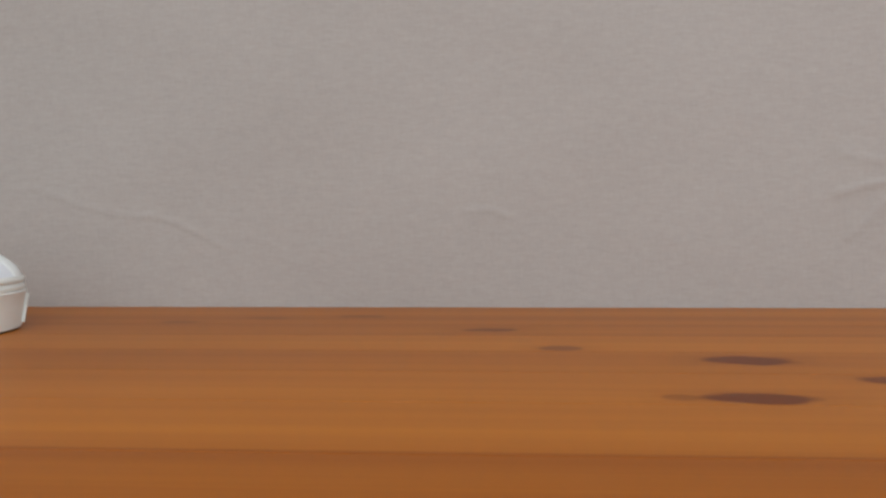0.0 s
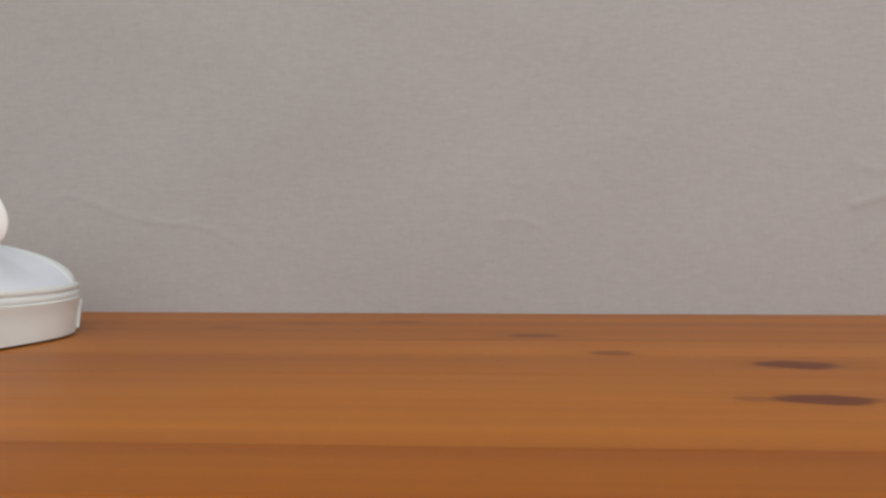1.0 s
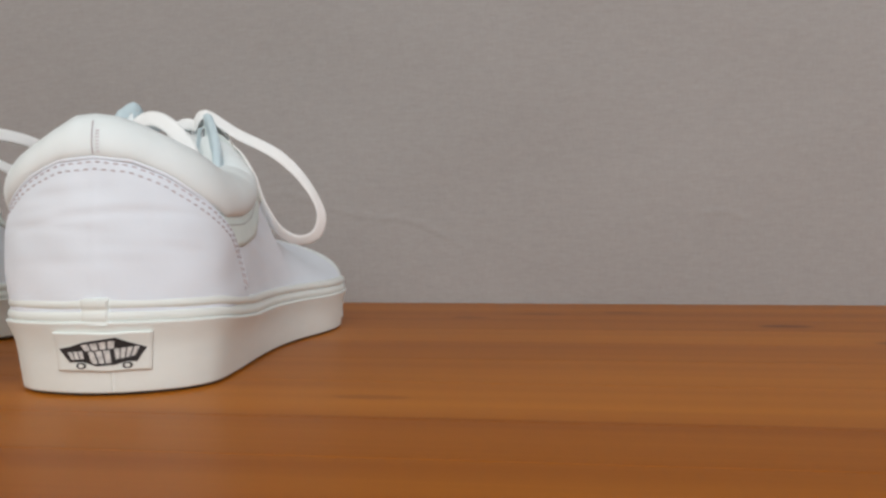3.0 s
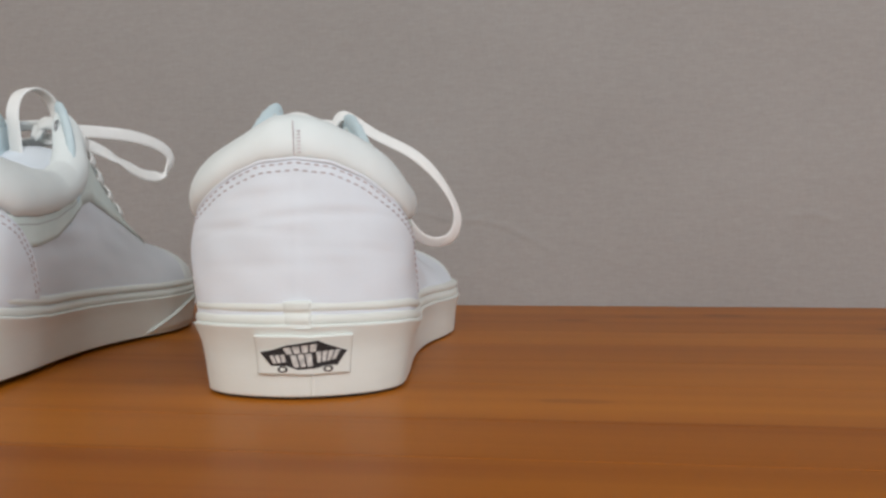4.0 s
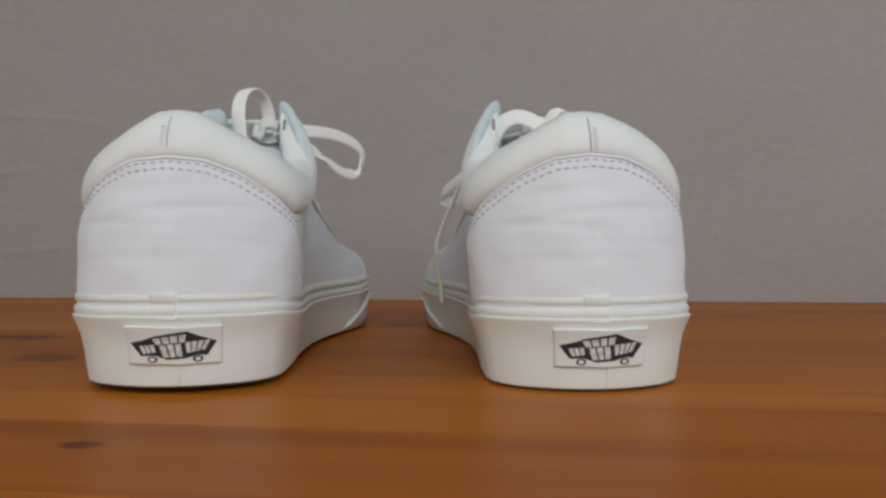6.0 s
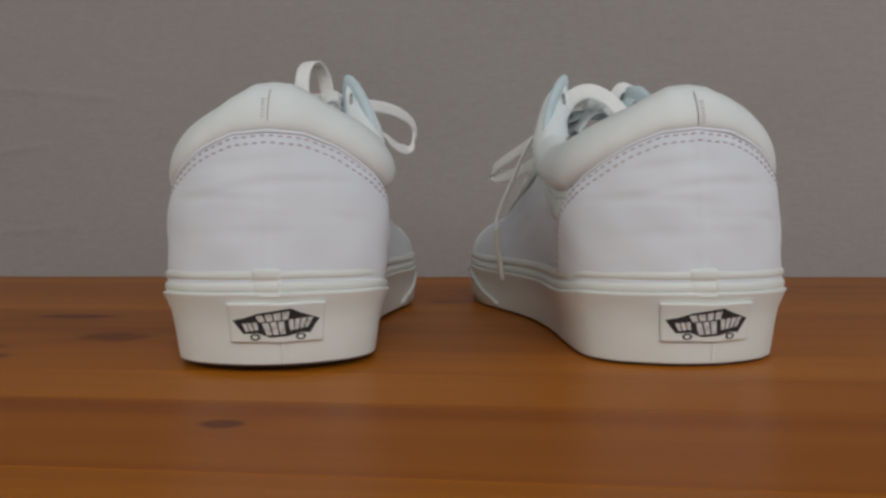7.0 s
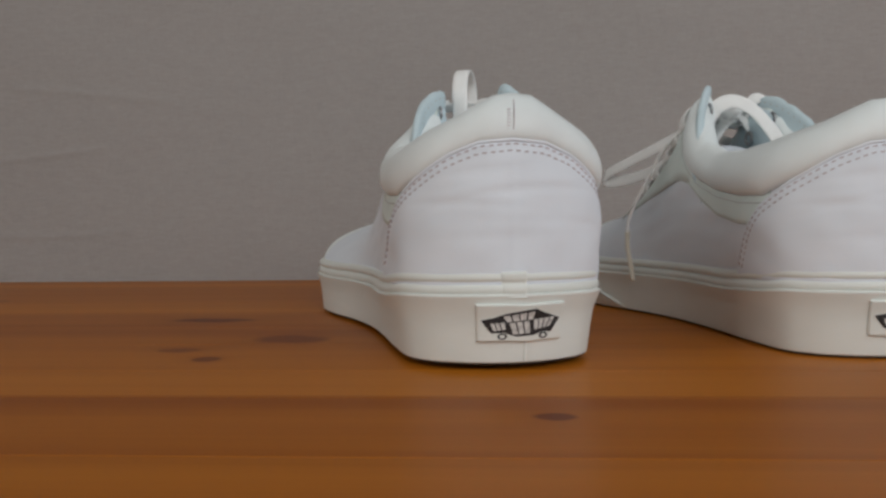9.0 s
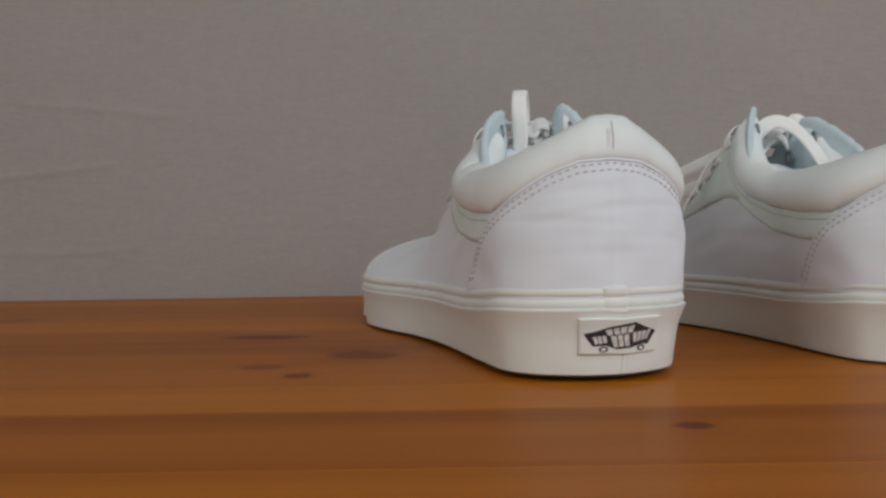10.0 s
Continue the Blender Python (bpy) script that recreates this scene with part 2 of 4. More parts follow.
    return m


M_PINE = pine()


# ---- mesh helpers ----
def mesh_object(name, verts, faces, mat, parent=None, label="", smooth=True):
    me = bpy.data.meshes.new(name)
    me.from_pydata([tuple(float(c) for c in v) for v in verts], [], faces)
    me.materials.append(mat)
    me.polygons.foreach_set("use_smooth", [smooth] * len(me.polygons))
    bm = bmesh.new(); bm.from_mesh(me)
    bmesh.ops.recalc_face_normals(bm, faces=bm.faces)
    bm.to_mesh(me); bm.free()
    ob = new(name, me)
    if parent is not None:
        ob.parent = parent
    if label:
        tagged(ob, label)
    return ob


def part(name, bm, mat, parent, label=""):
    me = bpy.data.meshes.new(name)
    bm.to_mesh(me); bm.free()
    me.materials.append(mat)
    ob = new(name, me)
    ob.parent = parent
    if label:
        tagged(ob, label)
    return ob


def box_bm(x0, x1, y0, y1, z0, z1, bevel=0.0):
    bm = bmesh.new()
    bmesh.ops.create_cube(bm, size=1, matrix=Matrix.LocRotScale(((x0 + x1) / 2, (y0 + y1) / 2, (z0 + z1) / 2), None, (x1 - x0, y1 - y0, z1 - z0)))
    if bevel:
        bmesh.ops.bevel(bm, geom=bm.edges[:], offset=bevel, segments=2, affect="EDGES")
    return bm


def grid_faces(nu, nv, loop_u=False, loop_v=False, start=0):
    out = []
    for i in range(nu if loop_u else nu - 1):
        for j in range(nv if loop_v else nv - 1):
            a, b = i * nv + j, ((i + 1) % nu) * nv + j
            c, d = ((i + 1) % nu) * nv + (j + 1) % nv, i * nv + (j + 1) % nv
            out.append((start + a, start + b, start + c, start + d))
    return out


def smooth_line(points, count):
    """Catmull-Rom curve through points, evenly sampled."""
    p = np.array(points, float)
    p = np.vstack([2 * p[0] - p[1], p, 2 * p[-1] - p[-2]])
    out = []
    for i in range(1, len(p) - 2):
        for t in np.linspace(0, 1, 24, endpoint=False):
            a, b, c, d = p[i - 1], p[i], p[i + 1], p[i + 2]
            out.append(0.5 * (2 * b + (c - a) * t + (2 * a - 5 * b + 4 * c - d) * t * t + (3 * b - a - 3 * c + d) * t ** 3))
    out.append(p[-2])
    out = np.array(out)
    s = np.r_[0, np.cumsum(np.linalg.norm(np.diff(out, axis=0), axis=1))]
    q = np.linspace(0, s[-1], count)
    return np.stack([np.interp(q, s, out[:, k]) for k in range(p.shape[1])], 1)


# ---- the room ----
def wall_covering():
    """North wall: a fine grid with a few raised creases in the cloth."""
    creases = [([(-0.002, 0.084), (0.052, 0.0664), (0.0906, 0.0625), (0.112, 0.054), (0.135, 0.0424)], 0.0007, 0.0032), ([(0.306, 0.0655), (0.318, 0.0668), (0.333, 0.0625)], 0.0008, 0.003),
               ([(0.552, 0.076), (0.572, 0.082), (0.60, 0.085)], 0.0012, 0.005), ([(0.56, 0.047), (0.578, 0.066), (0.60, 0.080)], 0.0010, 0.005), ([(0.55, 0.105), (0.575, 0.098), (0.61, 0.10)], 0.0008, 0.006),
               ([(-0.50, 0.098), (-0.457, 0.102), (-0.40, 0.108)], 0.0007, 0.004), ([(-0.50, 0.038), (-0.44, 0.0375), (-0.38, 0.041)], 0.0006, 0.004),
               ([(-0.47, 0.158), (-0.41, 0.153), (-0.34, 0.145)], 0.0007, 0.005), ([(-0.215, 0.06), (-0.205, 0.09), (-0.212, 0.125)], 0.0005, 0.008),
               ([(-0.02, 0.20), (-0.005, 0.225), (0.0, 0.25)], 0.0008, 0.007), ([(0.012, 0.15), (0.02, 0.17), (0.022, 0.19)], 0.0006, 0.006)]
    xs = np.r_[WEST, -1.2, -0.8, np.arange(-0.6, 0.72, 0.0026), 1.2, 1.7, EAST]
    zs = np.r_[FLOOR_Z, -0.4, -0.04, np.arange(-0.004, 0.3, 0.002), 0.5, 0.8, 1.3, CEIL_Z]
    X, Z = np.meshgrid(xs, zs, indexing="ij")
    D = np.zeros_like(X)
    for line, height, wide in creases:
        best = np.full(X.shape, 9.0)
        for q in smooth_line(line, 60):
            best = np.minimum(best, (X - q[0]) ** 2 + (Z - q[1]) ** 2)
        D += 1.05 * height * np.exp(-best / (2 * (wide * 0.42) ** 2))
    D += 0.0006 * np.sin(X * 23 + 2 * np.sin(Z * 31)) * np.exp(-((Z - 0.1) / 0.3) ** 2)
    V = np.stack([X, WALL_Y - D, Z], -1).reshape(-1, 3)
    ob = mesh_object("wall_north", V, grid_faces(len(xs), len(zs)), M_WALL)
    if ob.data.polygons[0].normal.y > 0:
        ob.data.flip_normals()
    sol = ob.modifiers.new("thickness", "SOLIDIFY")
    sol.thickness, sol.offset = 0.1, -1.0
    tagged(ob, "taupe grey linen-textured wall covering with faint creases", "wall", kind="structure")
    return ob


wall = wall_covering()


def structure(name, bm, mat, label, category):
    ob = part(name, bm, mat, None, label)
    return tagged(ob, label, category, kind="structure")


structure("floor", box_bm(WEST, EAST, SOUTH, WALL_Y, FLOOR_Z - 0.1, FLOOR_Z), M_FLOOR, "plain grey carpeted floor under the table", "floor")
structure("ceiling", box_bm(WEST, EAST, SOUTH, WALL_Y, CEIL_Z, CEIL_Z + 0.1), M_PLASTER, "plain taupe plastered ceiling of the room", "ceiling")


def join_boxes(boxes):
    bm = bmesh.new()
    for b in boxes:
        piece = box_bm(*b)
        me = bpy.data.meshes.new("piece"); piece.to_mesh(me); piece.free()
        bm.from_mesh(me); bpy.data.meshes.remove(me)
    return bm


def window_wall():
    a, b, c, d = WIN
    structure("wall_south", join_boxes([(x0, x1, SOUTH - 0.1, SOUTH, z0, z1) for x0, x1, z0, z1 in ((WEST, a, FLOOR_Z, CEIL_Z), (b, EAST, FLOOR_Z, CEIL_Z), (a, b, FLOOR_Z, c), (a, b, d, CEIL_Z))]), M_PLASTER, "taupe plastered wall with a wide window opening", "wall")
    win = tagged(new("window_1"), "wide white-framed window letting in daylight", "window", kind="structure")
    y0, y1, w = SOUTH - 0.09, SOUTH - 0.05, 0.045
    for x0, x1, z0, z1 in ((a, a + w, c, d), (b - w, b, c, d), (a + w, b - w, c, c + w), (a + w, b - w, d - w, d)):
        part("window_frame", box_bm(x0, x1, y0, y1, z0, z1), M_FRAME, win)
    pane = part("pane", box_bm(a + w, b - w, y0 + 0.015, y0 + 0.02, c + w, d - w), M_GLASS, win, "clear window glass")
    pane.visible_shadow = False
    # the west window is out of view, added to go with the fill lamp
    for name, window, wide_x, opening, label in (("wall_east", "window_2", EAST, WIN_E, "white-framed side window letting in cool daylight"), ("wall_west", "added_window_3", WEST - 0.1, WIN_W, "unseen white-framed side window added to hold the west fill light")):
        a, b, c, d = opening
        structure(name, join_boxes([(wide_x, wide_x + 0.1, y0, y1, z0, z1) for y0, y1, z0, z1 in ((SOUTH, a, FLOOR_Z, CEIL_Z), (b, WALL_Y, FLOOR_Z, CEIL_Z), (a, b, FLOOR_Z, c), (a, b, d, CEIL_Z))]), M_PLASTER, "taupe plastered side wall with a window opening", "wall")
        win = tagged(new(window), label, "window", kind="structure")
        x0 = EAST + 0.05 if wide_x == EAST else WEST - 0.09
        for y0, y1, z0, z1 in ((a, a + w, c, d), (b - w, b, c, d), (a + w, b - w, c, c + w), (a + w, b - w, d - w, d)):
            part("window_frame", box_bm(x0, x0 + 0.04, y0, y1, z0, z1), M_FRAME, win)
        pane = part("pane", box_bm(x0 + 0.015, x0 + 0.02, a + w, b - w, c + w, d - w), M_GLASS, win, "clear window glass")
        pane.visible_shadow = False


window_wall()


# ---- the table ----
TABLE_X0, TABLE_X1, TABLE_Y0 = -0.95, 1.15, -0.12
table = tagged(new("table"), "varnished orange pine table pushed against the wall", "table")


def build_table():
    for y0, y1 in zip(EDGES[:-1], EDGES[1:]):
        bm = box_bm(TABLE_X0, TABLE_X1, y0 + 0.00005, y1 - 0.00005, -0.028, 0.0)
        bmesh.ops.bevel(bm, geom=[e for e in bm.edges if all(v.co.z > -0.01 for v in e.verts)], offset=0.00015, segments=1, affect="EDGES")
        part("plank", bm, M_PINE, table)
    part("apron", box_bm(TABLE_X0 + 0.08, TABLE_X1 - 0.08, TABLE_Y0 + 0.06, TABLE_Y0 + 0.08, -0.13, -0.0285), M_PINE, table)
    part("apron", box_bm(TABLE_X0 + 0.08, TABLE_X1 - 0.08, 0.50, 0.52, -0.13, -0.0285), M_PINE, table)
    for x in (TABLE_X0 + 0.05, TABLE_X1 - 0.12):
        for y in (TABLE_Y0 + 0.04, 0.47):
            part("leg", box_bm(x, x + 0.07, y, y + 0.07, FLOOR_Z, -0.029, 0.004), M_PINE, table)


build_table()

# ---- the sneakers ----
# All shoe sizes in millimetres of a slightly larger last, brought to true size by UNIT.
# Local axes: x to the outer side of the foot, y from heel to toe, z up.
UNIT = 0.93e-3
OUT_Y = [0, 1, 5, 12, 25, 50, 80, 110, 140, 165, 185, 200, 215, 230, 245, 260, 270, 278, 283, 285]
OUT_LAT = [0, 9.5, 21, 31.5, 39.5, 42.5, 43.5, 46, 53, 62, 67.5, 69.5, 69, 66, 59, 47, 36, 23, 11, 0]
OUT_MED = [0, 9.5, 21, 31.5, 39, 40, 38, 37.7, 42, 48.6, 54.7, 56.6, 57.3, 56.6, 53.5, 46.5, 38, 26.7, 14, 0]
LINES = {1: smooth_line(list(zip(OUT_LAT, OUT_Y)), 500), -1: smooth_line([(-x, y) for x, y in zip(OUT_MED, OUT_Y)], 500)}
ARCS = {k: np.r_[0, np.cumsum(np.linalg.norm(np.diff(v, axis=0), axis=1))] for k, v in LINES.items()}
P_MAX = {k: float(v[-1]) for k, v in ARCS.items()}
# opening and ridge line: arc from the heel, half width, y, z
TOP = np.array([(0, 0, 12, 94.5), (10, 6, 12.5, 93.8), (20, 11.5, 15, 90.8), (30, 17, 19, 87.3), (40, 22, 24, 84.5), (60, 27, 38, 80.5), (80, 28, 55, 78.8), (100, 26.5, 77, 80), (115, 25, 92, 86), (128, 22, 104, 99),
                (138, 16.5, 112, 112.5), (148, 15, 120, 109), (168, 13, 138, 95), (188, 11, 156, 80), (204, 8, 171, 69), (215, 0.5, 181, 62), (235, 0.3, 203, 56), (260, 0.2, 226, 50.5),
                (290, 0.1, 249, 44), (318, 0.05, 268, 37), (345, 0, 281, 32)], float)
Z_BASE = 27.0


def lean(y):
    """Sideways lean of the opening towards the inner side of the foot."""
    return np.interp(y, [0, 12, 60, 115, 180, 230, 290], [-2.0, -2.5, -5.0, -7.5, -5.0, -1.0, 0.0])


def outline(p, off=0.0):
    """Points on the sole outline at signed arc p (outer side positive), moved outwards by off."""
    p = np.asarray(p, float)
    off = np.broadcast_to(np.asarray(off, float), p.shape)
    out = np.zeros(p.shape + (2,))
    for k in (1, -1):
        sel = (p >= 0) if k == 1 else (p < 0)
        a = np.minimum(np.abs(p[sel]), P_MAX[k])
        line, arc = LINES[k], ARCS[k]
        x, y = np.interp(a, arc, line[:, 0]), np.interp(a, arc, line[:, 1])
        lo, hi = np.clip(a - 2, 0, None), np.clip(a + 2, None, P_MAX[k])
        tx, ty = np.interp(hi, arc, line[:, 0]) - np.interp(lo, arc, line[:, 0]), np.interp(hi, arc, line[:, 1]) - np.interp(lo, arc, line[:, 1])
        tx = np.where(a < 2, k * 1.0, tx); ty = np.where(a < 2, 0.0, ty)
        tx = np.where(a > P_MAX[k] - 2, -k * 1.0, tx); ty = np.where(a > P_MAX[k] - 2, 0.0, ty)
        n = np.hypot(tx, ty) + 1e-9
        out[sel, 0], out[sel, 1] = x + k * ty / n * off[sel], y - k * tx / n * off[sel]
    return out


SHOULDER = {"rise": 0.0, "wide": 0.0}


def top_line(p):
    p = np.asarray(p, float)
    k = np.where(p >= 0, 1.0, -1.0)
    pm = np.where(p >= 0, P_MAX[1], P_MAX[-1])
    a = np.abs(p)
    a = np.where(a > 138, 138 + (a - 138) * (345 - 138) / (pm - 138), a)
    y = np.interp(a, TOP[:, 0], TOP[:, 2])
    z = np.interp(a, TOP[:, 0], TOP[:, 3]) - np.interp(p, [104, 128, 138, 152], [0, 5, 7, 0]) + SHOULDER["rise"] * np.interp(p, [10, 28, 48, 75], [0, 1, 1, 0])
    wide = SHOULDER["wide"] * np.interp(p, [25, 60, 112, 135], [0, 1, 1, 0])
    return np.stack([k * np.interp(a, TOP[:, 0], TOP[:, 1]) + wide + lean(y), y, z], -1)


def upper(p, z):
    """Surface of the upper at arc p and height z."""
    p, z = np.broadcast_arrays(np.asarray(p, float), np.asarray(z, float))
    b, t = outline(p, -2.7), top_line(p)
    f = np.clip((z - Z_BASE) / (t[..., 2] - Z_BASE), 0, 1)
    toe = np.clip((np.abs(p) - 150) / 80, 0, 1)
    sinp = f ** (1 / (1 - 0.28 * toe))
    a = 1 - np.clip(1 - sinp ** 2, 0, 1) ** (0.5 * (1 - 0.1 * toe))
    a = a ** np.where(p < 0, np.interp(-p, [0, 20, 90, 140, 150], [1.1, 1.3, 1.35, 1.5, 1.0]), np.interp(p, [0, 20, 85, 115, 140, 150], [1.1, 1.3, 1.3, 0.95, 0.72, 0.8]))
    flat = np.interp(np.abs(p), [138, 168, 200, 250], [0.0, 1.0, 1.0, 0.0])
    flat = flat * np.where(p < 0, 0.3, 1.0)
    a = (1 - flat) * a + flat * f ** 1.15
    xy = b + (t[..., :2] - b) * a[..., None]
    full = np.sin(np.pi * f ** 0.9)
    xy[..., 0] -= 1.9 * np.exp(-((p + 62) / 34) ** 2) * full + 0.9 * np.exp(-((p - 48) / 28) ** 2) * full
    return np.concatenate([xy, np.minimum(z, t[..., 2])[..., None]], -1)


def upper_normal(p, z):
    p, z = np.broadcast_arrays(np.asarray(p, float), np.asarray(z, float))
    zt = top_line(p)[..., 2]
    z0 = np.clip(z, Z_BASE, zt - 1.5)
    du, dv = upper(p + 1.0, z0) - upper(p - 1.0, z0), upper(p, z0 + 1.0) - upper(p, np.maximum(z0 - 1.0, Z_BASE))
    n = np.cross(du, dv)
    return n / (np.linalg.norm(n, axis=-1, keepdims=True) + 1e-9)


def fox_top(p):
    return np.interp(np.abs(p), [0, 45, 62, 90, 200, 300, 350], [25.2, 24.8, 23.2, 21.5, 21, 22.5, 24])


FOX_OFF = [(-5.4, 0.0), (-4.9, 0.14), (-4.0, 0.42), (-3.0, 0.68), (-1.2, 0.88), (-0.2, 0.97), (0.0, 1.0)]


def foxing(p, f, off=0.0):
    """Side of the sole at arc p and fraction f of its height."""
    p, f = np.broadcast_arrays(np.asarray(p, float), np.asarray(f, float))
    o = np.interp(f, [b for a, b in FOX_OFF], [a for a, b in FOX_OFF])
    flat = np.clip((np.abs(p) - 70) / 60, 0, 1)
    o = o * (1 - 0.45 * flat)
    xy = outline(p, o + off)
    return np.concatenate([xy, (1.1 + f * (fox_top(p) - 1.1))[..., None]], -1)


class Shoe:
    """One sneaker, built round an Empty at its heel. hand: 1 right foot, -1 left foot."""

    def __init__(self, hand, x, y, heading, label, lift=0.0, arc_drop=0.0):
        self.hand, self.arc_drop = hand, arc_drop
        self.root = tagged(new("sneaker"), label, "shoe", "pair of sneakers")
        self.root.matrix_world = pose(x, y, lift, -math.degrees(lift / 0.2465), 0, heading)

    def world(self, v):
        v = np.array(v, float).reshape(-1, 3)
        v[:, 1] = 285 - (285 - v[:, 1]) * 1.016          # heel slightly longer
        v[:, 2] -= 0.012 * np.clip(v[:, 2] - 27, 0, None)
        v *= UNIT
        v[:, 0] *= self.hand
        return v

    def add(self, name, v, faces, mat, label="", parent=None, smooth=True):
        return mesh_object(name, self.world(v), faces, mat, parent or self.root, label, smooth)

    def patch(self, name, p, zlo, zhi, mat, off=0.8, puff=0.0, rows=8, label="", under=-0.6, relief=None):
        """A panel lying on the upper between two heights, with turned-under edges."""
        p = np.asarray(p, float)
        f = np.r_[0, np.linspace(0, 1, rows), 1]
        o = np.r_[under, off + puff * np.sin(np.pi * np.linspace(0, 1, rows)) ** 0.6, under]
        zt = top_line(p)[:, 2]
        lo, hi = np.minimum(zlo, zt), np.minimum(zhi, zt)
        Z = lo[:, None] + (hi - lo)[:, None] * f[None]
        P = np.broadcast_to(p[:, None], Z.shape)
        V = upper(P, Z) + upper_normal(P, Z) * (o[None, :] + (relief(P, Z) if relief else 0.0))[..., None]
        V[0], V[-1] = V[0] - upper_normal(P[0], Z[0]) * (off - under), V[-1] - upper_normal(P[-1], Z[-1]) * (off - under)
        return self.add(name, V, grid_faces(len(p), len(f)), mat, label)

    def ribbon(self, name, points, width, mat, facing, thick=1.1, count=60, label="", parent=None, open_loop=0.0):
        """A flat lace through points; facing: directions of its width along the way."""
        c = smooth_line(points, count)
        w = smooth_line(facing, count) if len(facing) > 1 else np.repeat(np.array(facing, float), count, 0)
        if open_loop:
            rad = c - c.mean(0); rad /= np.linalg.norm(rad, axis=1, keepdims=True) + 1e-9
            w = w / (np.linalg.norm(w, axis=1, keepdims=True) + 1e-9) * (1 - open_loop) + rad * open_loop
        t = np.gradient(c, axis=0); t /= np.linalg.norm(t, axis=1, keepdims=True) + 1e-9
        w = w - t * (w * t).sum(1, keepdims=True); w /= np.linalg.norm(w, axis=1, keepdims=True) + 1e-9
        n = np.cross(t, w)
        ang = np.linspace(0, 2 * np.pi, 10, endpoint=False)
        cx, cy = np.sign(np.cos(ang)) * np.abs(np.cos(ang)) ** 0.6 * width / 2, np.sign(np.sin(ang)) * np.abs(np.sin(ang)) ** 0.6 * thick / 2
        V = c[:, None] + w[:, None] * cx[None, :, None] + n[:, None] * cy[None, :, None]
        faces = grid_faces(count, 10, loop_v=True) + [tuple(range(10)), tuple((count - 1) * 10 + i for i in range(10))]
        return self.add(name, V, faces, mat, label, parent)

    def stitches(self, name, pts, nrm, length, width, mat, label, every=1):
        """Short sunken thread dashes along a line of points."""
        V, F = [], []
        t = np.gradient(pts, axis=0); t /= np.linalg.norm(t, axis=1, keepdims=True) + 1e-9
        for q, d, n in zip(pts[::every], t[::every], nrm[::every]):
            s = np.cross(n, d)
            k = len(V)
            for a, b in ((-1, 0), (-.6, -1), (.6, -1), (1, 0), (.6, 1), (-.6, 1)):
                V.append(q + d * a * length / 2 + s * b * width / 2 + n * 0.12)
            for a, b in ((-1, 0), (-.6, -1), (.6, -1), (1, 0), (.6, 1), (-.6, 1)):
                V.append(q + d * a * length / 2 + s * b * width / 2 - n * 0.5)
            F.append(tuple(k + i for i in range(6)))
            F += [(k + i, k + (i + 1) % 6, k + 6 + (i + 1) % 6, k + 6 + i) for i in range(6)]
        return self.add(name, V, F, mat, label, smooth=False)

    # -- the pieces --
    def sole(self):
        p = np.r_[np.linspace(-P_MAX[-1], -0.01, 130), np.linspace(0, P_MAX[1], 131)[:-1]]
        f = np.r_[0, 0.03, 0.08, 0.16, 0.25, 0.4, 0.55, 0.7, 0.82, 0.9, 0.95, 0.98, 1.0]
        P, Fr = np.meshgrid(p, f, indexing="ij")
        wall_v = foxing(P, Fr)
        under = foxing(p, np.zeros(p.shape), -4.0)
        lip = np.concatenate([outline(p, -1.6), (fox_top(p) + 0.5)[:, None]], 1)
        inner = np.concatenate([outline(p, -5.0), (fox_top(p) + 0.4)[:, None]], 1)
        V = np.concatenate([under[:, None], wall_v, lip[:, None], inner[:, None]], 1)
        nv = V.shape[1]
        body = self.add("foxing", V, grid_faces(len(p), nv, loop_u=True), M_RUBBER, "off-white rubber sidewall, slightly scuffed")
        # thin inset outsole rim, its dark colour drawing the contact shadow line
        a, b, e = foxing(p, np.zeros(p.shape), -0.9), foxing(p, np.zeros(p.shape), -1.1), foxing(p, np.zeros(p.shape), -1.9)
        a[:, 2], b[:, 2], e[:, 2] = 1.15, 0.25, 0.0
        c = np.stack([np.zeros(len(p)), np.clip(b[:, 1], 40, 240), np.zeros(len(p))], 1)
        self.add("outsole", np.stack([a, b, e, c], 1), grid_faces(len(p), 4, loop_u=True), M_SOLE_SHADE, "rubber outsole underneath, coloured dark as contact shade")
        return body, p

    def stripes(self, p):
        """Two raised rubber strips above the sidewall."""
        zf = fox_top(p)
        prof = [(-4.5, 0.2), (-1.6, 0.25), (-0.9, 0.8), (-0.7, 2.2), (-1.0, 3.3), (-2.4, 3.9), (-2.5, 4.2), (-1.3, 4.8), (-0.95, 5.9), (-1.2, 7.2), (-2.2, 8.0), (-5.5, 8.3)]
        V = np.stack([np.concatenate([outline(p, o), (zf + z)[:, None]], 1) for o, z in prof], 1)
        self.add("foxing_stripe", V, grid_faces(len(p), len(prof), loop_u=True), M_RUBBER, "double raised off-white rubber strip")

    def bumper(self):
        """Thin extra rubber layer round the toe with slanting ends."""
        f = np.linspace(0.02, 0.97, 10)
        V = []
        lo, hi = P_MAX[-1] - 68, P_MAX[1] - 84
        for u in np.linspace(0, 1, 90):
            row = []
            for j, fr in enumerate(f):
                a, b = P_MAX[-1] - lo + 92 * (1 - fr) ** 0.65, P_MAX[1] - hi + 16 * (1 - fr)
                s = -a + u * (a + b)
                q = (P_MAX[1] - s) if s >= 0 else -(P_MAX[-1] + s)
                row.append(foxing(np.array([q]), np.array([fr]), 1.2 if 0 < j < 9 and 0.005 < u < 0.995 else -0.4)[0])
            V.append(row)
        self.add("toe_bumper", np.array(V), grid_faces(90, 10), M_RUBBER, "off-white rubber toe bumper layer")
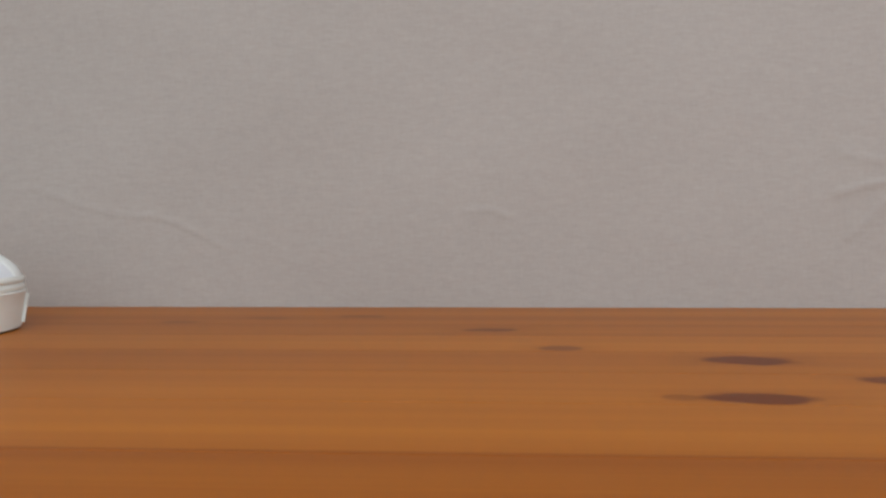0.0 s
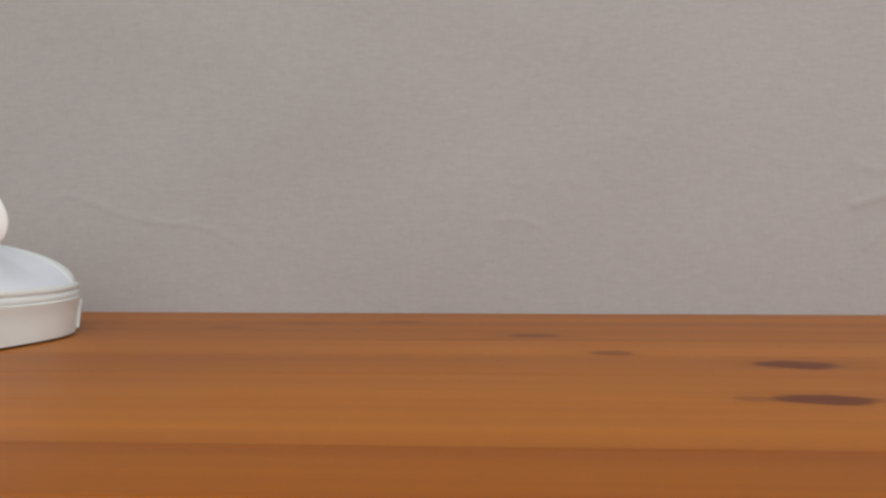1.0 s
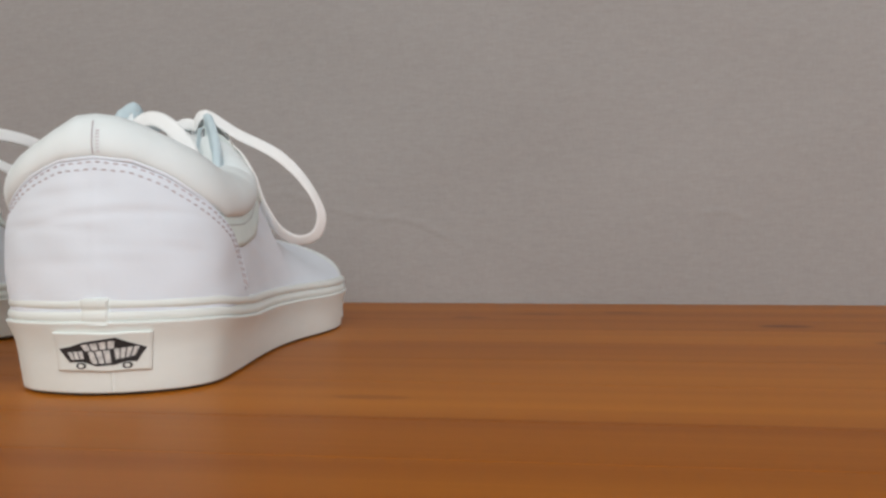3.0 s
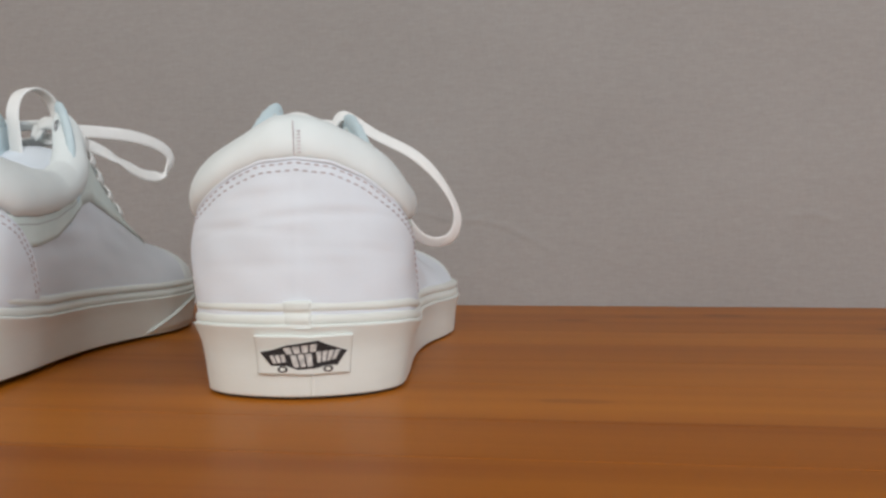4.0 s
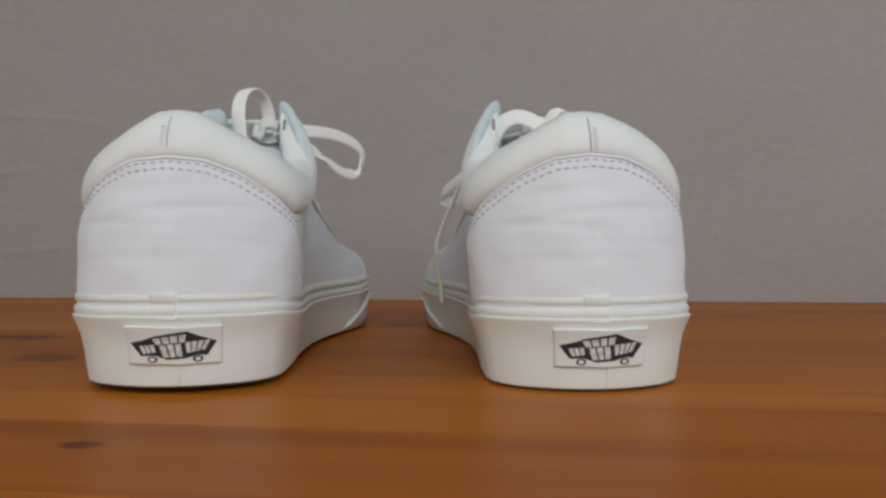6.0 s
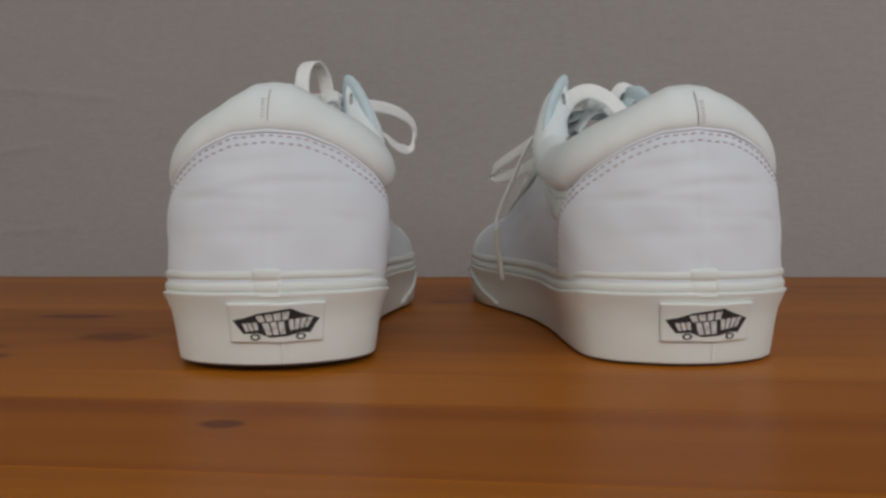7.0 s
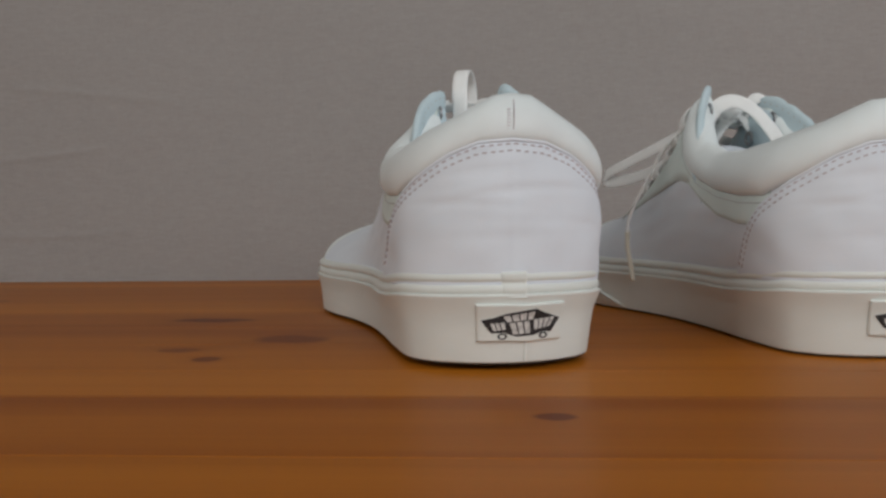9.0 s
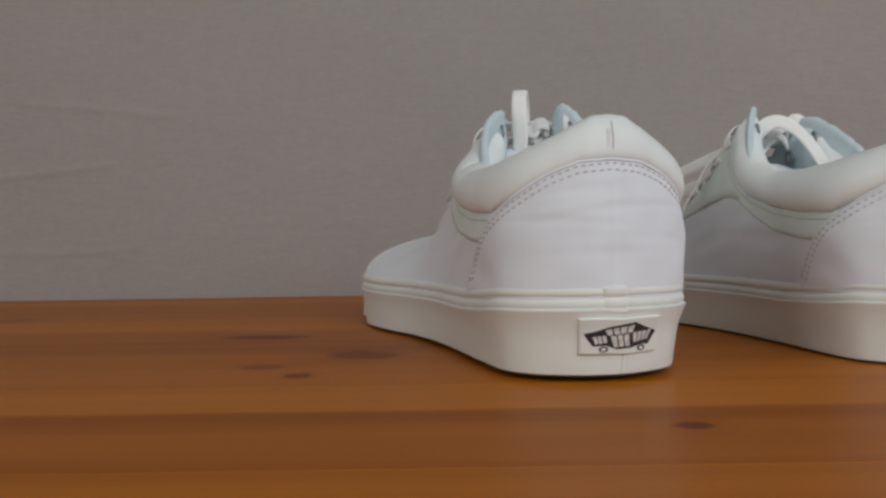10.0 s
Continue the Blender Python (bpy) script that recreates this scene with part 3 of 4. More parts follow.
        for col in (1, -2):
            edge = np.array(V)[col, 1:-1]
            self.tube("bumper_edge", edge, 0.8, M_RUBBER)

    def heel_details(self, shift):
        h = self.hand
        # shift: towards the viewer's right when seen from behind
        c = h * shift
        def on_fox(x, z, off):
            x, z = np.asarray(x, float), np.asarray(z, float)
            return foxing(c + h * x, (z - 1.1) / (fox_top(c + h * x) - 1.1), off)
        # seam ridge with a thick overlap at the strips
        X, Z = np.meshgrid(np.array([-6.5, -5.6, -4.2, -2.6, -1.0, 0.8, 2.4, 3.4, 3.8, 4.0]), np.linspace(24.2, 33.6, 25), indexing="ij")
        ridge = np.array([-2.4, -1.0, -0.35, -0.1, 0.05, 0.15, 0.2, 0.0, -1.4, -3.2])[:, None]
        o = ridge - 0.75 * np.exp(-((Z - 29.3) / 0.9) ** 2) - 0.5 * np.exp(-((Z - 25.4) / 0.7) ** 2) - 2.2 * np.clip((Z - 32.4) / 1.2, 0, 1) ** 2
        P = h * (X + 1.0)
        xy = outline(P, o)
        self.add("heel_seam_tab", np.concatenate([xy, Z[..., None]], -1), grid_faces(10, 25), M_RUBBER, "rubber strip overlap at the heel")
        X, Z = np.meshgrid(np.array([-0.9, -0.5, 0.3, 0.6]) + 5.0 - shift, np.linspace(1.6, 9.5, 8), indexing="ij")
        V = on_fox(X, Z, 0.0); V += np.array([0, -1, 0]) * np.array([-0.3, 0.45, 0.25, -0.3])[:, None, None]
        self.add("heel_seam", V, grid_faces(4, 8), M_RUBBER)
        # label
        xs, zs = np.r_[-16.7, -16.6, np.linspace(-16.0, 16.0, 21), 16.6, 16.7], np.r_[8.9, 9.0, np.linspace(9.6, 21.4, 9), 21.9, 22.0]
        X, Z = np.meshgrid(xs, zs, indexing="ij")
        O = np.full(X.shape, 1.25); O[[0, -1]] = -0.4; O[:, [0, -1]] = -0.4; O[[1, -2]] = np.minimum(O[[1, -2]], 1.0)
        lab = self.add("heel_label", on_fox(X, Z + 0.35 * np.exp(-((X - 2) / 4) ** 2) * -1, O), grid_faces(len(xs), len(zs)), M_RUBBER, "raised off-white rubber heel label")
        def flat(name, poly, off, mat, label=""):
            bm = bmesh.new()
            vs = [bm.verts.new((x, z, 0)) for x, z in poly]
            bm.faces.new(vs)
            bmesh.ops.triangulate(bm, faces=bm.faces[:])
            bmesh.ops.subdivide_edges(bm, edges=bm.edges[:], cuts=3, use_grid_fill=True)
            co = np.array([v.co[:] for v in bm.verts])
            q = on_fox(co[:, 0], co[:, 1], off)
            fs = [tuple(v.index for v in f.verts) for f in bm.faces]
            bm.free()
            return self.add(name, q, fs, mat, label, parent=lab)
        k = 0.185
        def px(pts):
            return [((x - 1098) * k * 1.09, 15.7 - (y - 607) * k * 1.03) for x, y in pts]
        flat("emblem", px([(1024, 603), (1045, 599), (1070, 591), (1090, 588), (1122, 583), (1140, 591), (1172, 602), (1164, 614), (1156, 627), (1140, 626), (1118, 632), (1088, 634), (1066, 626), (1042, 627), (1033, 616)]), 1.42, M_BLACK, "black board-shaped emblem print")
        def cut(quad, n, gap=0.22):
            (ax, ay), (bx, by), (dx, dy), (ex, ey) = quad
            for i in range(n):
                u, w = i / n, (i + 1 - gap) / n
                yield [(ax + (bx - ax) * u, ay + (by - ay) * u), (ax + (bx - ax) * w, ay + (by - ay) * w), (ex + (dx - ex) * w, ey + (dy - ey) * w), (ex + (dx - ex) * u, ey + (dy - ey) * u)]
        for quad, n in (([(1064, 596), (1124, 588), (1121, 602), (1070, 607)], 4), ([(1040, 609), (1068, 606.5), (1070, 620), (1046, 623)], 3),
                        ([(1075, 608.5), (1114, 605), (1116, 628), (1082, 630)], 3), ([(1119, 603), (1163, 599), (1154, 616), (1121, 622)], 4)):
            for bar in cut(quad, n):
                flat("emblem_bar", px(bar), 1.5, M_PRINT)
        for cx in (1062, 1140):
            flat("emblem_wheel", px([(cx + 9 * math.cos(a), 633 + 6 * math.sin(a)) for a in np.linspace(0, 2 * np.pi, 10, endpoint=False)]), 1.40, M_BLACK, "black wheel shape under the emblem")
            flat("emblem_hub", px([(cx + 5 * math.cos(a), 633 + 3.4 * math.sin(a)) for a in np.linspace(0, 2 * np.pi, 10, endpoint=False)]), 1.5, M_RUBBER, "pale hub of the wheel shape")

    def build_upper(self):
        # main body, heel to toe
        p = np.r_[np.linspace(-P_MAX[-1], -0.01, 130), np.linspace(0, P_MAX[1], 130)]
        f = np.linspace(0, 1, 30) ** 0.8
        zt = top_line(p)[:, 2]
        Z = Z_BASE + (zt - Z_BASE)[:, None] * f[None]
        P = np.broadcast_to(p[:, None], Z.shape)
        V = upper(P, Z)
        # soft slanting creases in the vamp and quarters
        q = np.abs(P)
        crease = np.sin(0.42 * Z + 0.11 * q + 1.6 * np.sin(0.055 * P)) * np.sin(0.045 * q - 0.12 * Z) * np.interp(q, [84, 100, 175, 215], [0, 1, 1, 0]) * np.sin(np.pi * f)[None]
        V = V + upper_normal(P, Z) * (0.6 * crease)[..., None]
        self.add("canvas_upper", V, grid_faces(len(p), 30), M_CANVAS, "white canvas vamp and quarters")
        # lining inside the opening
        q = np.linspace(-208, 208, 150)
        t = top_line(q)
        cen = np.stack([lean(t[:, 1]), np.clip(t[:, 1], 40, 150), t[:, 2]], -1)
        rows = []
        for d, s, drop in ((0.0, 0, 0), (2.4, 0, 0.5), (3.0, 0, 8), (0.0, 0.10, 24), (0.0, 0.25, 40), (0.0, 0.97, 58)):
            v = t + (cen - t) * s
            dirv = (cen - t)[:, :2]; dirv /= np.linalg.norm(dirv, axis=1, keepdims=True) + 1e-9
            v[:, :2] += dirv * d
            v[:, 2] = np.maximum(t[:, 2] - drop, 31)
            rows.append(v)
        self.add("lining", np.stack(rows, 1), grid_faces(len(q), len(rows)), M_LINING, "pale blue textile lining")

    def wrinkles(self, p, z):
        """Shallow sagging creases across the heel."""
        h = self.hand
        d = 0.9 * np.exp(-((np.abs(p) - 56) / 15) ** 2) * np.exp(-((z - 55 - 3 * np.sign(h * p)) / 9) ** 2) - 0.5 * np.exp(-((np.abs(p) - 60) / 12) ** 2) * np.exp(-((z - 38) / 5) ** 2)
        d = d + 0.22 * np.sin(p * 0.21 + 1.3 * h) * np.sin(z * 0.33 + p * 0.05)
        for z0, tilt, bow, x0, half, deep, wide in ((62, 0.05, 0.006, 8, 34, 0.55, 1.3), (57, -0.03, 0.004, -20, 26, 0.4, 1.2), (68, 0.10, 0.0, -12, 18, 0.4, 1.5), (50, -0.06, 0.003, 22, 22, 0.3, 1.4), (45, 0.02, 0.0, -6, 30, 0.25, 1.6)):
            x = h * p - x0
            line = z0 + tilt * x - bow * x * x * 0.5
            d = d - 0.6 * deep * np.exp(-((z - line) / wide) ** 2) * np.exp(-(x / half) ** 2) + 0.35 * deep * np.exp(-((z - line - 2.2 * wide) / (1.4 * wide)) ** 2) * np.exp(-(x / half) ** 2)
        return d

    def arc_z(self, p):
        return np.interp(np.abs(p), [0, 14, 26, 40, 58, 68, 74, 78], [80.5, 79.3, 75, 67.5, 57, 47.5, 38, 29]) - self.arc_drop * np.exp(-(np.abs(p) / 45) ** 2)

    def collar_low(self, p):
        return np.interp(np.abs(p), [0, 14, 26, 40, 56, 76, 100, 122, 134, 142, 150], [80.5, 79.3, 75, 67.5, 61, 61.5, 64.5, 71, 79, 90, 101]) - self.arc_drop * np.exp(-(np.abs(p) / 45) ** 2)

    def panels(self):
        # padded collar: outer roll, over the top and down inside
        p = np.linspace(-137, 133, 156)
        lo, t = self.collar_low(p), top_line(p)
        fr = np.linspace(0, 1, 14)
        Z = lo[:, None] + (t[:, 2] - lo)[:, None] * fr[None]
        P = np.broadcast_to(p[:, None], Z.shape)
        nrm = upper_normal(P, Z)
        fade = np.where(p < 0, np.clip((139 + p) / 12, 0, 1), np.clip((135 - p) / 12, 0, 1))[:, None] ** 0.5
        amp = np.interp(np.abs(p), [0, 25, 50, 110, 137], [2.2, 2.3, 4.0, 6.2, 5.4])[:, None]
        amp = amp + (1.3 * np.exp(-((p + 70) / 38) ** 2) - 1.1 * np.exp(-((p - 52) / 22) ** 2))[:, None]
        amp = amp * np.interp(p, [75, 100, 120, 137], [0.9, 0.95, 1.0, 0.7])[:, None]
        o = 0.5 + amp * (np.sin(np.pi * np.clip(fr ** 0.85 * 0.93 + 0.02, 0, 1)) ** 0.7)[None] * fade + 0.4
        V = upper(P, Z) + nrm * o[..., None]
        V[:, -1, 2] += 0.8
        inw = np.stack([lean(t[:, 1]) - t[:, 0], np.clip(t[:, 1], 45, 100) - t[:, 1]], -1)
        inw /= np.linalg.norm(inw, axis=1, keepdims=True) + 1e-9
        rows = [V[:, i] for i in range(14)]
        for d, dz in ((1.5, 1.6), (4.0, 0.6), (5.5, -3), (5.5, -9), (3.5, -16)):
            v = t.copy(); v[:, :2] += inw * d * (0.4 + 0.6 * fade); v[:, 2] += dz
            rows.append(v)
        under = upper(p, lo) - upper_normal(p, lo) * 0.6
        self.add("padded_collar", np.stack([under] + rows, 1), grid_faces(len(p), len(rows) + 1), M_LEATHER, "padded white leather collar")
        # heel panel
        p = np.linspace(-77.5, 77.5, 150)
        self.patch("heel_panel", p, np.full(p.shape, 27.5), self.arc_z(p) - 0.4, M_CANVAS, 1.0, 0.5, 44, "white canvas heel panel with faint wrinkles", relief=self.wrinkles)
        # piping along the arc
        q = np.linspace(-76, 76, 140)
        z = self.arc_z(q) - 0.2
        c = upper(q, z) + upper_normal(q, z) * 0.9
        self.tube("piping", c, 0.75, M_CANVAS)
        # double stitch rows
        for drop, nm in ((1.7, "stitching"), (4.1, "stitching")):
            L = smooth_line([(a, self.arc_z(np.array([a]))[0]) for a in np.linspace(-77, 77, 41)], 600)
            along = np.gradient(L, axis=0); along /= np.linalg.norm(along, axis=1, keepdims=True) + 1e-9
            L = L + np.stack([along[:, 1], -along[:, 0]], 1) * drop
            L = L[L[:, 1] > 29.5]
            v = np.clip((L[:, 1] - 27.5) / (self.arc_z(L[:, 0]) - 27.9), 0, 1)
            lift = 1.15 + 0.5 * np.sin(np.pi * v) ** 0.6 + self.wrinkles(L[:, 0], L[:, 1])
            pts = upper(L[:, 0], L[:, 1]) + upper_normal(L[:, 0], L[:, 1]) * lift[:, None]
            nr = upper_normal(L[:, 0], L[:, 1])
            s = np.r_[0, np.cumsum(np.linalg.norm(np.diff(pts, axis=0), axis=1))]
            k = np.arange(3, s[-1] - 3, 2.95)
            pick = lambda A: np.stack([np.interp(k, s, A[:, i]) for i in range(3)], 1)
            self.stitches(nm, pick(pts), pick(nr), 1.85, 0.52, M_STITCH, "row of mauve-grey stitches")
        # vertical seam on the back of the collar
        f = np.linspace(0.05, 0.82, 40)
        pz = 80.5 + f * 14.0
        seam = upper(np.zeros(40), pz) + upper_normal(np.zeros(40), pz) * (1.0 + 2.25 * np.sin(np.pi * (f ** 0.85 * 0.93 + 0.02)) ** 0.7)[:, None]
        nr_seam = upper_normal(np.zeros(40), pz)
        self.tube("collar_seam", seam - nr_seam * 0.08, 0.2, M_STITCH)
        for dx in (1.7,):
            self.stitches("seam_stitching", (seam + np.array([dx, 0.1, 0]))[3:31:4], nr_seam[3:31:4], 0.45, 1.3, M_SEAM, "pale mauve seam stitches")
        # mint stripe below the collar and the eyestay
        for k in (1, -1):
            a = np.linspace(52, 148, 50)
            top = self.collar_low(a) + 0.3
            low = np.interp(a, [52, 76, 100, 118, 132, 140, 148], [49, 50, 53.5, 60.5, 69, 71, 70.5])
            self.patch("side_stripe", k * a, low, top, M_SUEDE, 0.9, 0.0, 7, "pale mint suede side stripe")
            # thin tubes whose darker colour draws the shade along the panel edges
            self.tube("stripe_seam", upper(k * a, top - 0.3) + upper_normal(k * a, top - 0.3) * 0.7, 0.4, M_GROOVE)
            self.tube("stripe_edge", upper(k * a, low) + upper_normal(k * a, low) * 0.35, 0.35, M_GROOVE)
            self.tube("collar_edge", upper(k * a, top - 3.4) + upper_normal(k * a, top - 3.4) * 0.85, 0.28, M_GROOVE)
            b = np.linspace(129, 216, 60)
            edge = top_line(k * b)[:, 2]
            lo2 = np.interp(b, [129, 140, 148, 160, 172, 195, 216], [69, 71, 70.5, 68, 64.5, 57, 51])
            self.patch("eyestay", k * b, np.minimum(lo2, edge - 4), edge, M_SUEDE, 1.0, 0.0, 9, "pale mint suede eyestay")
            e, ze = b[12:], np.minimum(lo2, edge - 4)[12:]
            self.tube("eyestay_edge", upper(k * e, ze) + upper_normal(k * e, ze) * 0.35, 0.35, M_GROOVE)

    def toe_cap(self):
        p = np.r_[np.linspace(P_MAX[1] - 108, P_MAX[1], 50), np.linspace(-P_MAX[-1], -(P_MAX[-1] - 104), 50)]
        self.patch("toe_cap", p, np.full(p.shape, 27.5), np.full(p.shape, 99.0), M_LEATHER, 0.6, 0.0, 16, "smooth white toe cap panel")

    def tube(self, name, line, r, mat, label="", sides=6):
        line = np.asarray(line, float)
        t = np.gradient(line, axis=0); t /= np.linalg.norm(t, axis=1, keepdims=True) + 1e-9
        ref = np.tile(np.array([[0.31, 0.17, 0.93]]), (len(line), 1))
        a = np.cross(t, ref); a /= np.linalg.norm(a, axis=1, keepdims=True) + 1e-9
        b = np.cross(t, a)
        ang = np.linspace(0, 2 * np.pi, sides, endpoint=False)
        V = line[:, None] + r * (a[:, None] * np.cos(ang)[None, :, None] + b[:, None] * np.sin(ang)[None, :, None])
        return self.add(name, V, grid_faces(len(line), sides, loop_v=True) + [tuple(range(sides)), tuple((len(line) - 1) * sides + i for i in range(sides))], mat, label)

    def throat(self, tongue_drop):
        """Raised eyestay flaps with eyelets, tongue and the crossed laces."""
        for k in (1, -1):
            if k == 1 and self.hand == 1:
                ctrl = ((80, 84, 28), (92, 97, 25.5), (104, 107.5, 21.5), (113, 112.5, 18), (119, 113, 16.5), (127, 107, 15), (145, 92, 13), (165, 75, 10))
            elif k == 1:
                ctrl = ((82, 84, 30), (93, 96, 28.5), (102, 106, 25), (109, 112, 19.5), (116, 113.5, 14.5), (127, 106, 13.5), (145, 92, 13), (165, 75, 10))
            else:
                ctrl = ((90, 82, 28), (96, 92, 27), (102, 104, 23.5), (108, 113.5, 18.5), (114, 117, 14), (126, 107, 13.5), (145, 93, 12.5), (165, 75, 10))
            line = smooth_line(ctrl, 44)
            out = []
            for y, z, hw in line:
                lx = float(lean(y))
                jag = 0.35 * math.sin(y * 2.3) + 0.25 * math.sin(y * 5.1)
                out.append([(lx + k * (hw + 4.5), y + 2, z - 14), (lx + k * (hw + 2.4), y, z - 2), (lx + k * (hw + 1.9), y, z - 0.4 + jag), (lx + k * (hw + 0.4), y, z + 0.3 + jag), (lx + k * (hw - 0.9), y, z - 0.3 + jag), (lx + k * (hw - 1.3), y, z - 2), (lx + k * (hw - 0.6), y + 1, z - 12), (lx + k * (hw + 0.6), y + 2, z - 26)])
            flap = self.add("eyestay_flap", np.array(out), grid_faces(44, 8), M_LINING, "pale blue eyestay flap standing up")
            for y, drop, inset in ((111, 10.5, 1.4), (123, 18.0, 4.0)) if k == 1 else ((108, 9.0, 1.5), (121, 9.0, 1.5)):
                z, hw = float(np.interp(y, line[:, 0], line[:, 1])) - drop, float(np.interp(y, line[:, 0], line[:, 2]))
                lx = float(lean(y))
                V, F = [], []
                for i, a in enumerate(np.linspace(0, 2 * np.pi, 14, endpoint=False)):
                    for j, b in enumerate(np.linspace(0, 2 * np.pi, 6, endpoint=False)):
                        r = 2.9 + 1.0 * math.cos(b)
                        V.append((lx + k * (hw - inset - 0.7 * math.sin(b)), y + r * math.cos(a), z + r * math.sin(a)))
                self.add("eyelet", V, grid_faces(14, 6, True, True), M_METAL, "nickel lace eyelet", parent=flap)
            row = line[8:34]
            pts = np.stack([lean(row[:, 0]) + k * (row[:, 2] - 1.35), row[:, 0] + 0.3, row[:, 1] - 3.4], 1)
            self.stitches("flap_stitching", smooth_line(pts, 18), np.tile(np.array([[-float(k), -0.3, 0.1]]), (18, 1)), 1.3, 0.5, M_GROOVE, "row of grey flap stitches")
        # tongue
        rows = []
        for y, z, w in ((110, 74, 13), (113, 90 - tongue_drop, 15), (118, 98 - tongue_drop, 15), (128, 98 - tongue_drop, 14.5), (145, 89 - 0.5 * tongue_drop, 13), (165, 72, 10), (182, 59, 6)):
            lx = float(lean(y))
            rows.append([(lx + s * w, y, z - 4.5 * s * s) for s in np.linspace(-1, 1, 9)] + [(lx + s * w, y + 2, z - 4 - 4.5 * s * s) for s in np.linspace(1, -1, 9)])
        R = np.array(rows)
        R = np.stack([smooth_line(R[:, j], 24) for j in range(R.shape[1])], 1)
        F = grid_faces(24, R.shape[1], loop_v=True) + [tuple(range(R.shape[1]))]
        self.add("tongue", R, F, M_CANVAS, "white padded tongue inside the opening")
        # crossed laces
        for i, y in enumerate((122, 133, 145, 157, 168)):
            z, hw = np.interp(y, [110, 165], [110, 78]), np.interp(y, [115, 170], [15.5, 10])
            lx = float(lean(y))
            reach = 0.35 if y < 140 else 1.0
            self.ribbon("lace_bar", [(lx - hw - 8.5 * reach, y, z - 9), (lx - hw - 6 * reach, y - 1, z - 1), (lx - hw - 1, y, z + 3.6), (lx, y + 2, z + 5.0), (lx + hw + 1, y + 4, z + 3.6), (lx + hw + 6 * reach, y + 5, z - 1), (lx + hw + 8.5 * reach, y + 5, z - 9)], 7.0, M_LACE, [(0, 0.8, -0.5)], 1.3, 30, "flat white cotton lace")


    def lace_wraps(self):
        """Lace turns that come over the eyestay's edge and into its eyelets."""
        for k in (1, -1):
            for b in (153, 164, 175, 186, 197):
                q = np.array([b, b - 0.5, b - 1.5, b - 2.5]) * k
                zt = top_line(q)[:, 2]
                z = zt - np.array([0.3, 3.0, 7.0, 10.0])
                v = upper(q, z) + upper_normal(q, z) * np.array([3.0, 3.4, 3.0, 1.0])[:, None]
                t = top_line(np.array([k * b]))[0]
                first = t + np.array([-k * 5.0, 0.5, 3.4])
                self.ribbon("lace_wrap", np.vstack([first, v]), 6.4, M_LACE, [(0, 0.8, -0.5)], 1.7, 24)


def build_shoe(hand, x, y, heading, shift, label, lift=0.0, arc_drop=0.0, shoulder=0.0, wide=0.0):
    SHOULDER["rise"], SHOULDER["wide"] = shoulder, wide
    s = Shoe(hand, x, y, heading, label, lift, arc_drop)
    body, p = s.sole()
    s.stripes(p)
    s.bumper()
    s.heel_details(shift)
    s.build_upper()
    s.panels()
    s.toe_cap()
    s.throat(10.0 if hand == 1 else 1.0)
    s.lace_wraps()
    return s


right = build_shoe(1, 0.0579 * 0.93, 0.2255 * 0.93, 10.5, 2.0, "white canvas skate shoe with a big lace loop hanging outside", shoulder=2.2, wide=1.5)
left = build_shoe(-1, -0.0842 * 0.93, 0.2037 * 0.93, 11.5, 3.0, "white canvas skate shoe with an upright lace loop", 0.0016, 1.4, wide=4.0)

# laces of the right shoe
right.ribbon("lace_loop", [(2, 122, 106), (8, 120, 113), (23, 120, 104), (42, 121, 94), (55, 124, 81), (62.5, 127, 66), (60, 129, 55), (51, 130, 52), (42, 128, 57), (34, 125, 70), (29, 122, 84), (20, 124, 99), (5, 126, 106)], 6.5, M_LACE, [(0.2, 0.75, 0.6), (0.3, 0.75, 0.55), (0.5, 0.8, 0.2), (0, 0.8, -0.5), (-0.5, 0.8, 0), (0.1, 0.8, 0.3)], 1.3, 110, "flat white lace loop hanging outwards", open_loop=0.42)
right.ribbon("lace_loop", [(0, 127, 104), (-14, 132, 101), (-24, 148, 95), (-36, 172, 86), (-45, 192, 79), (-46, 197, 75), (-42, 190, 73.5), (-34, 172, 76), (-24, 150, 84), (-10, 132, 100), (0, 128, 103)], 7.0, M_LACE, [(0.2, 0.3, 1)], 1.3, 90, "cream-white lace loop flopped forward on the inner side")
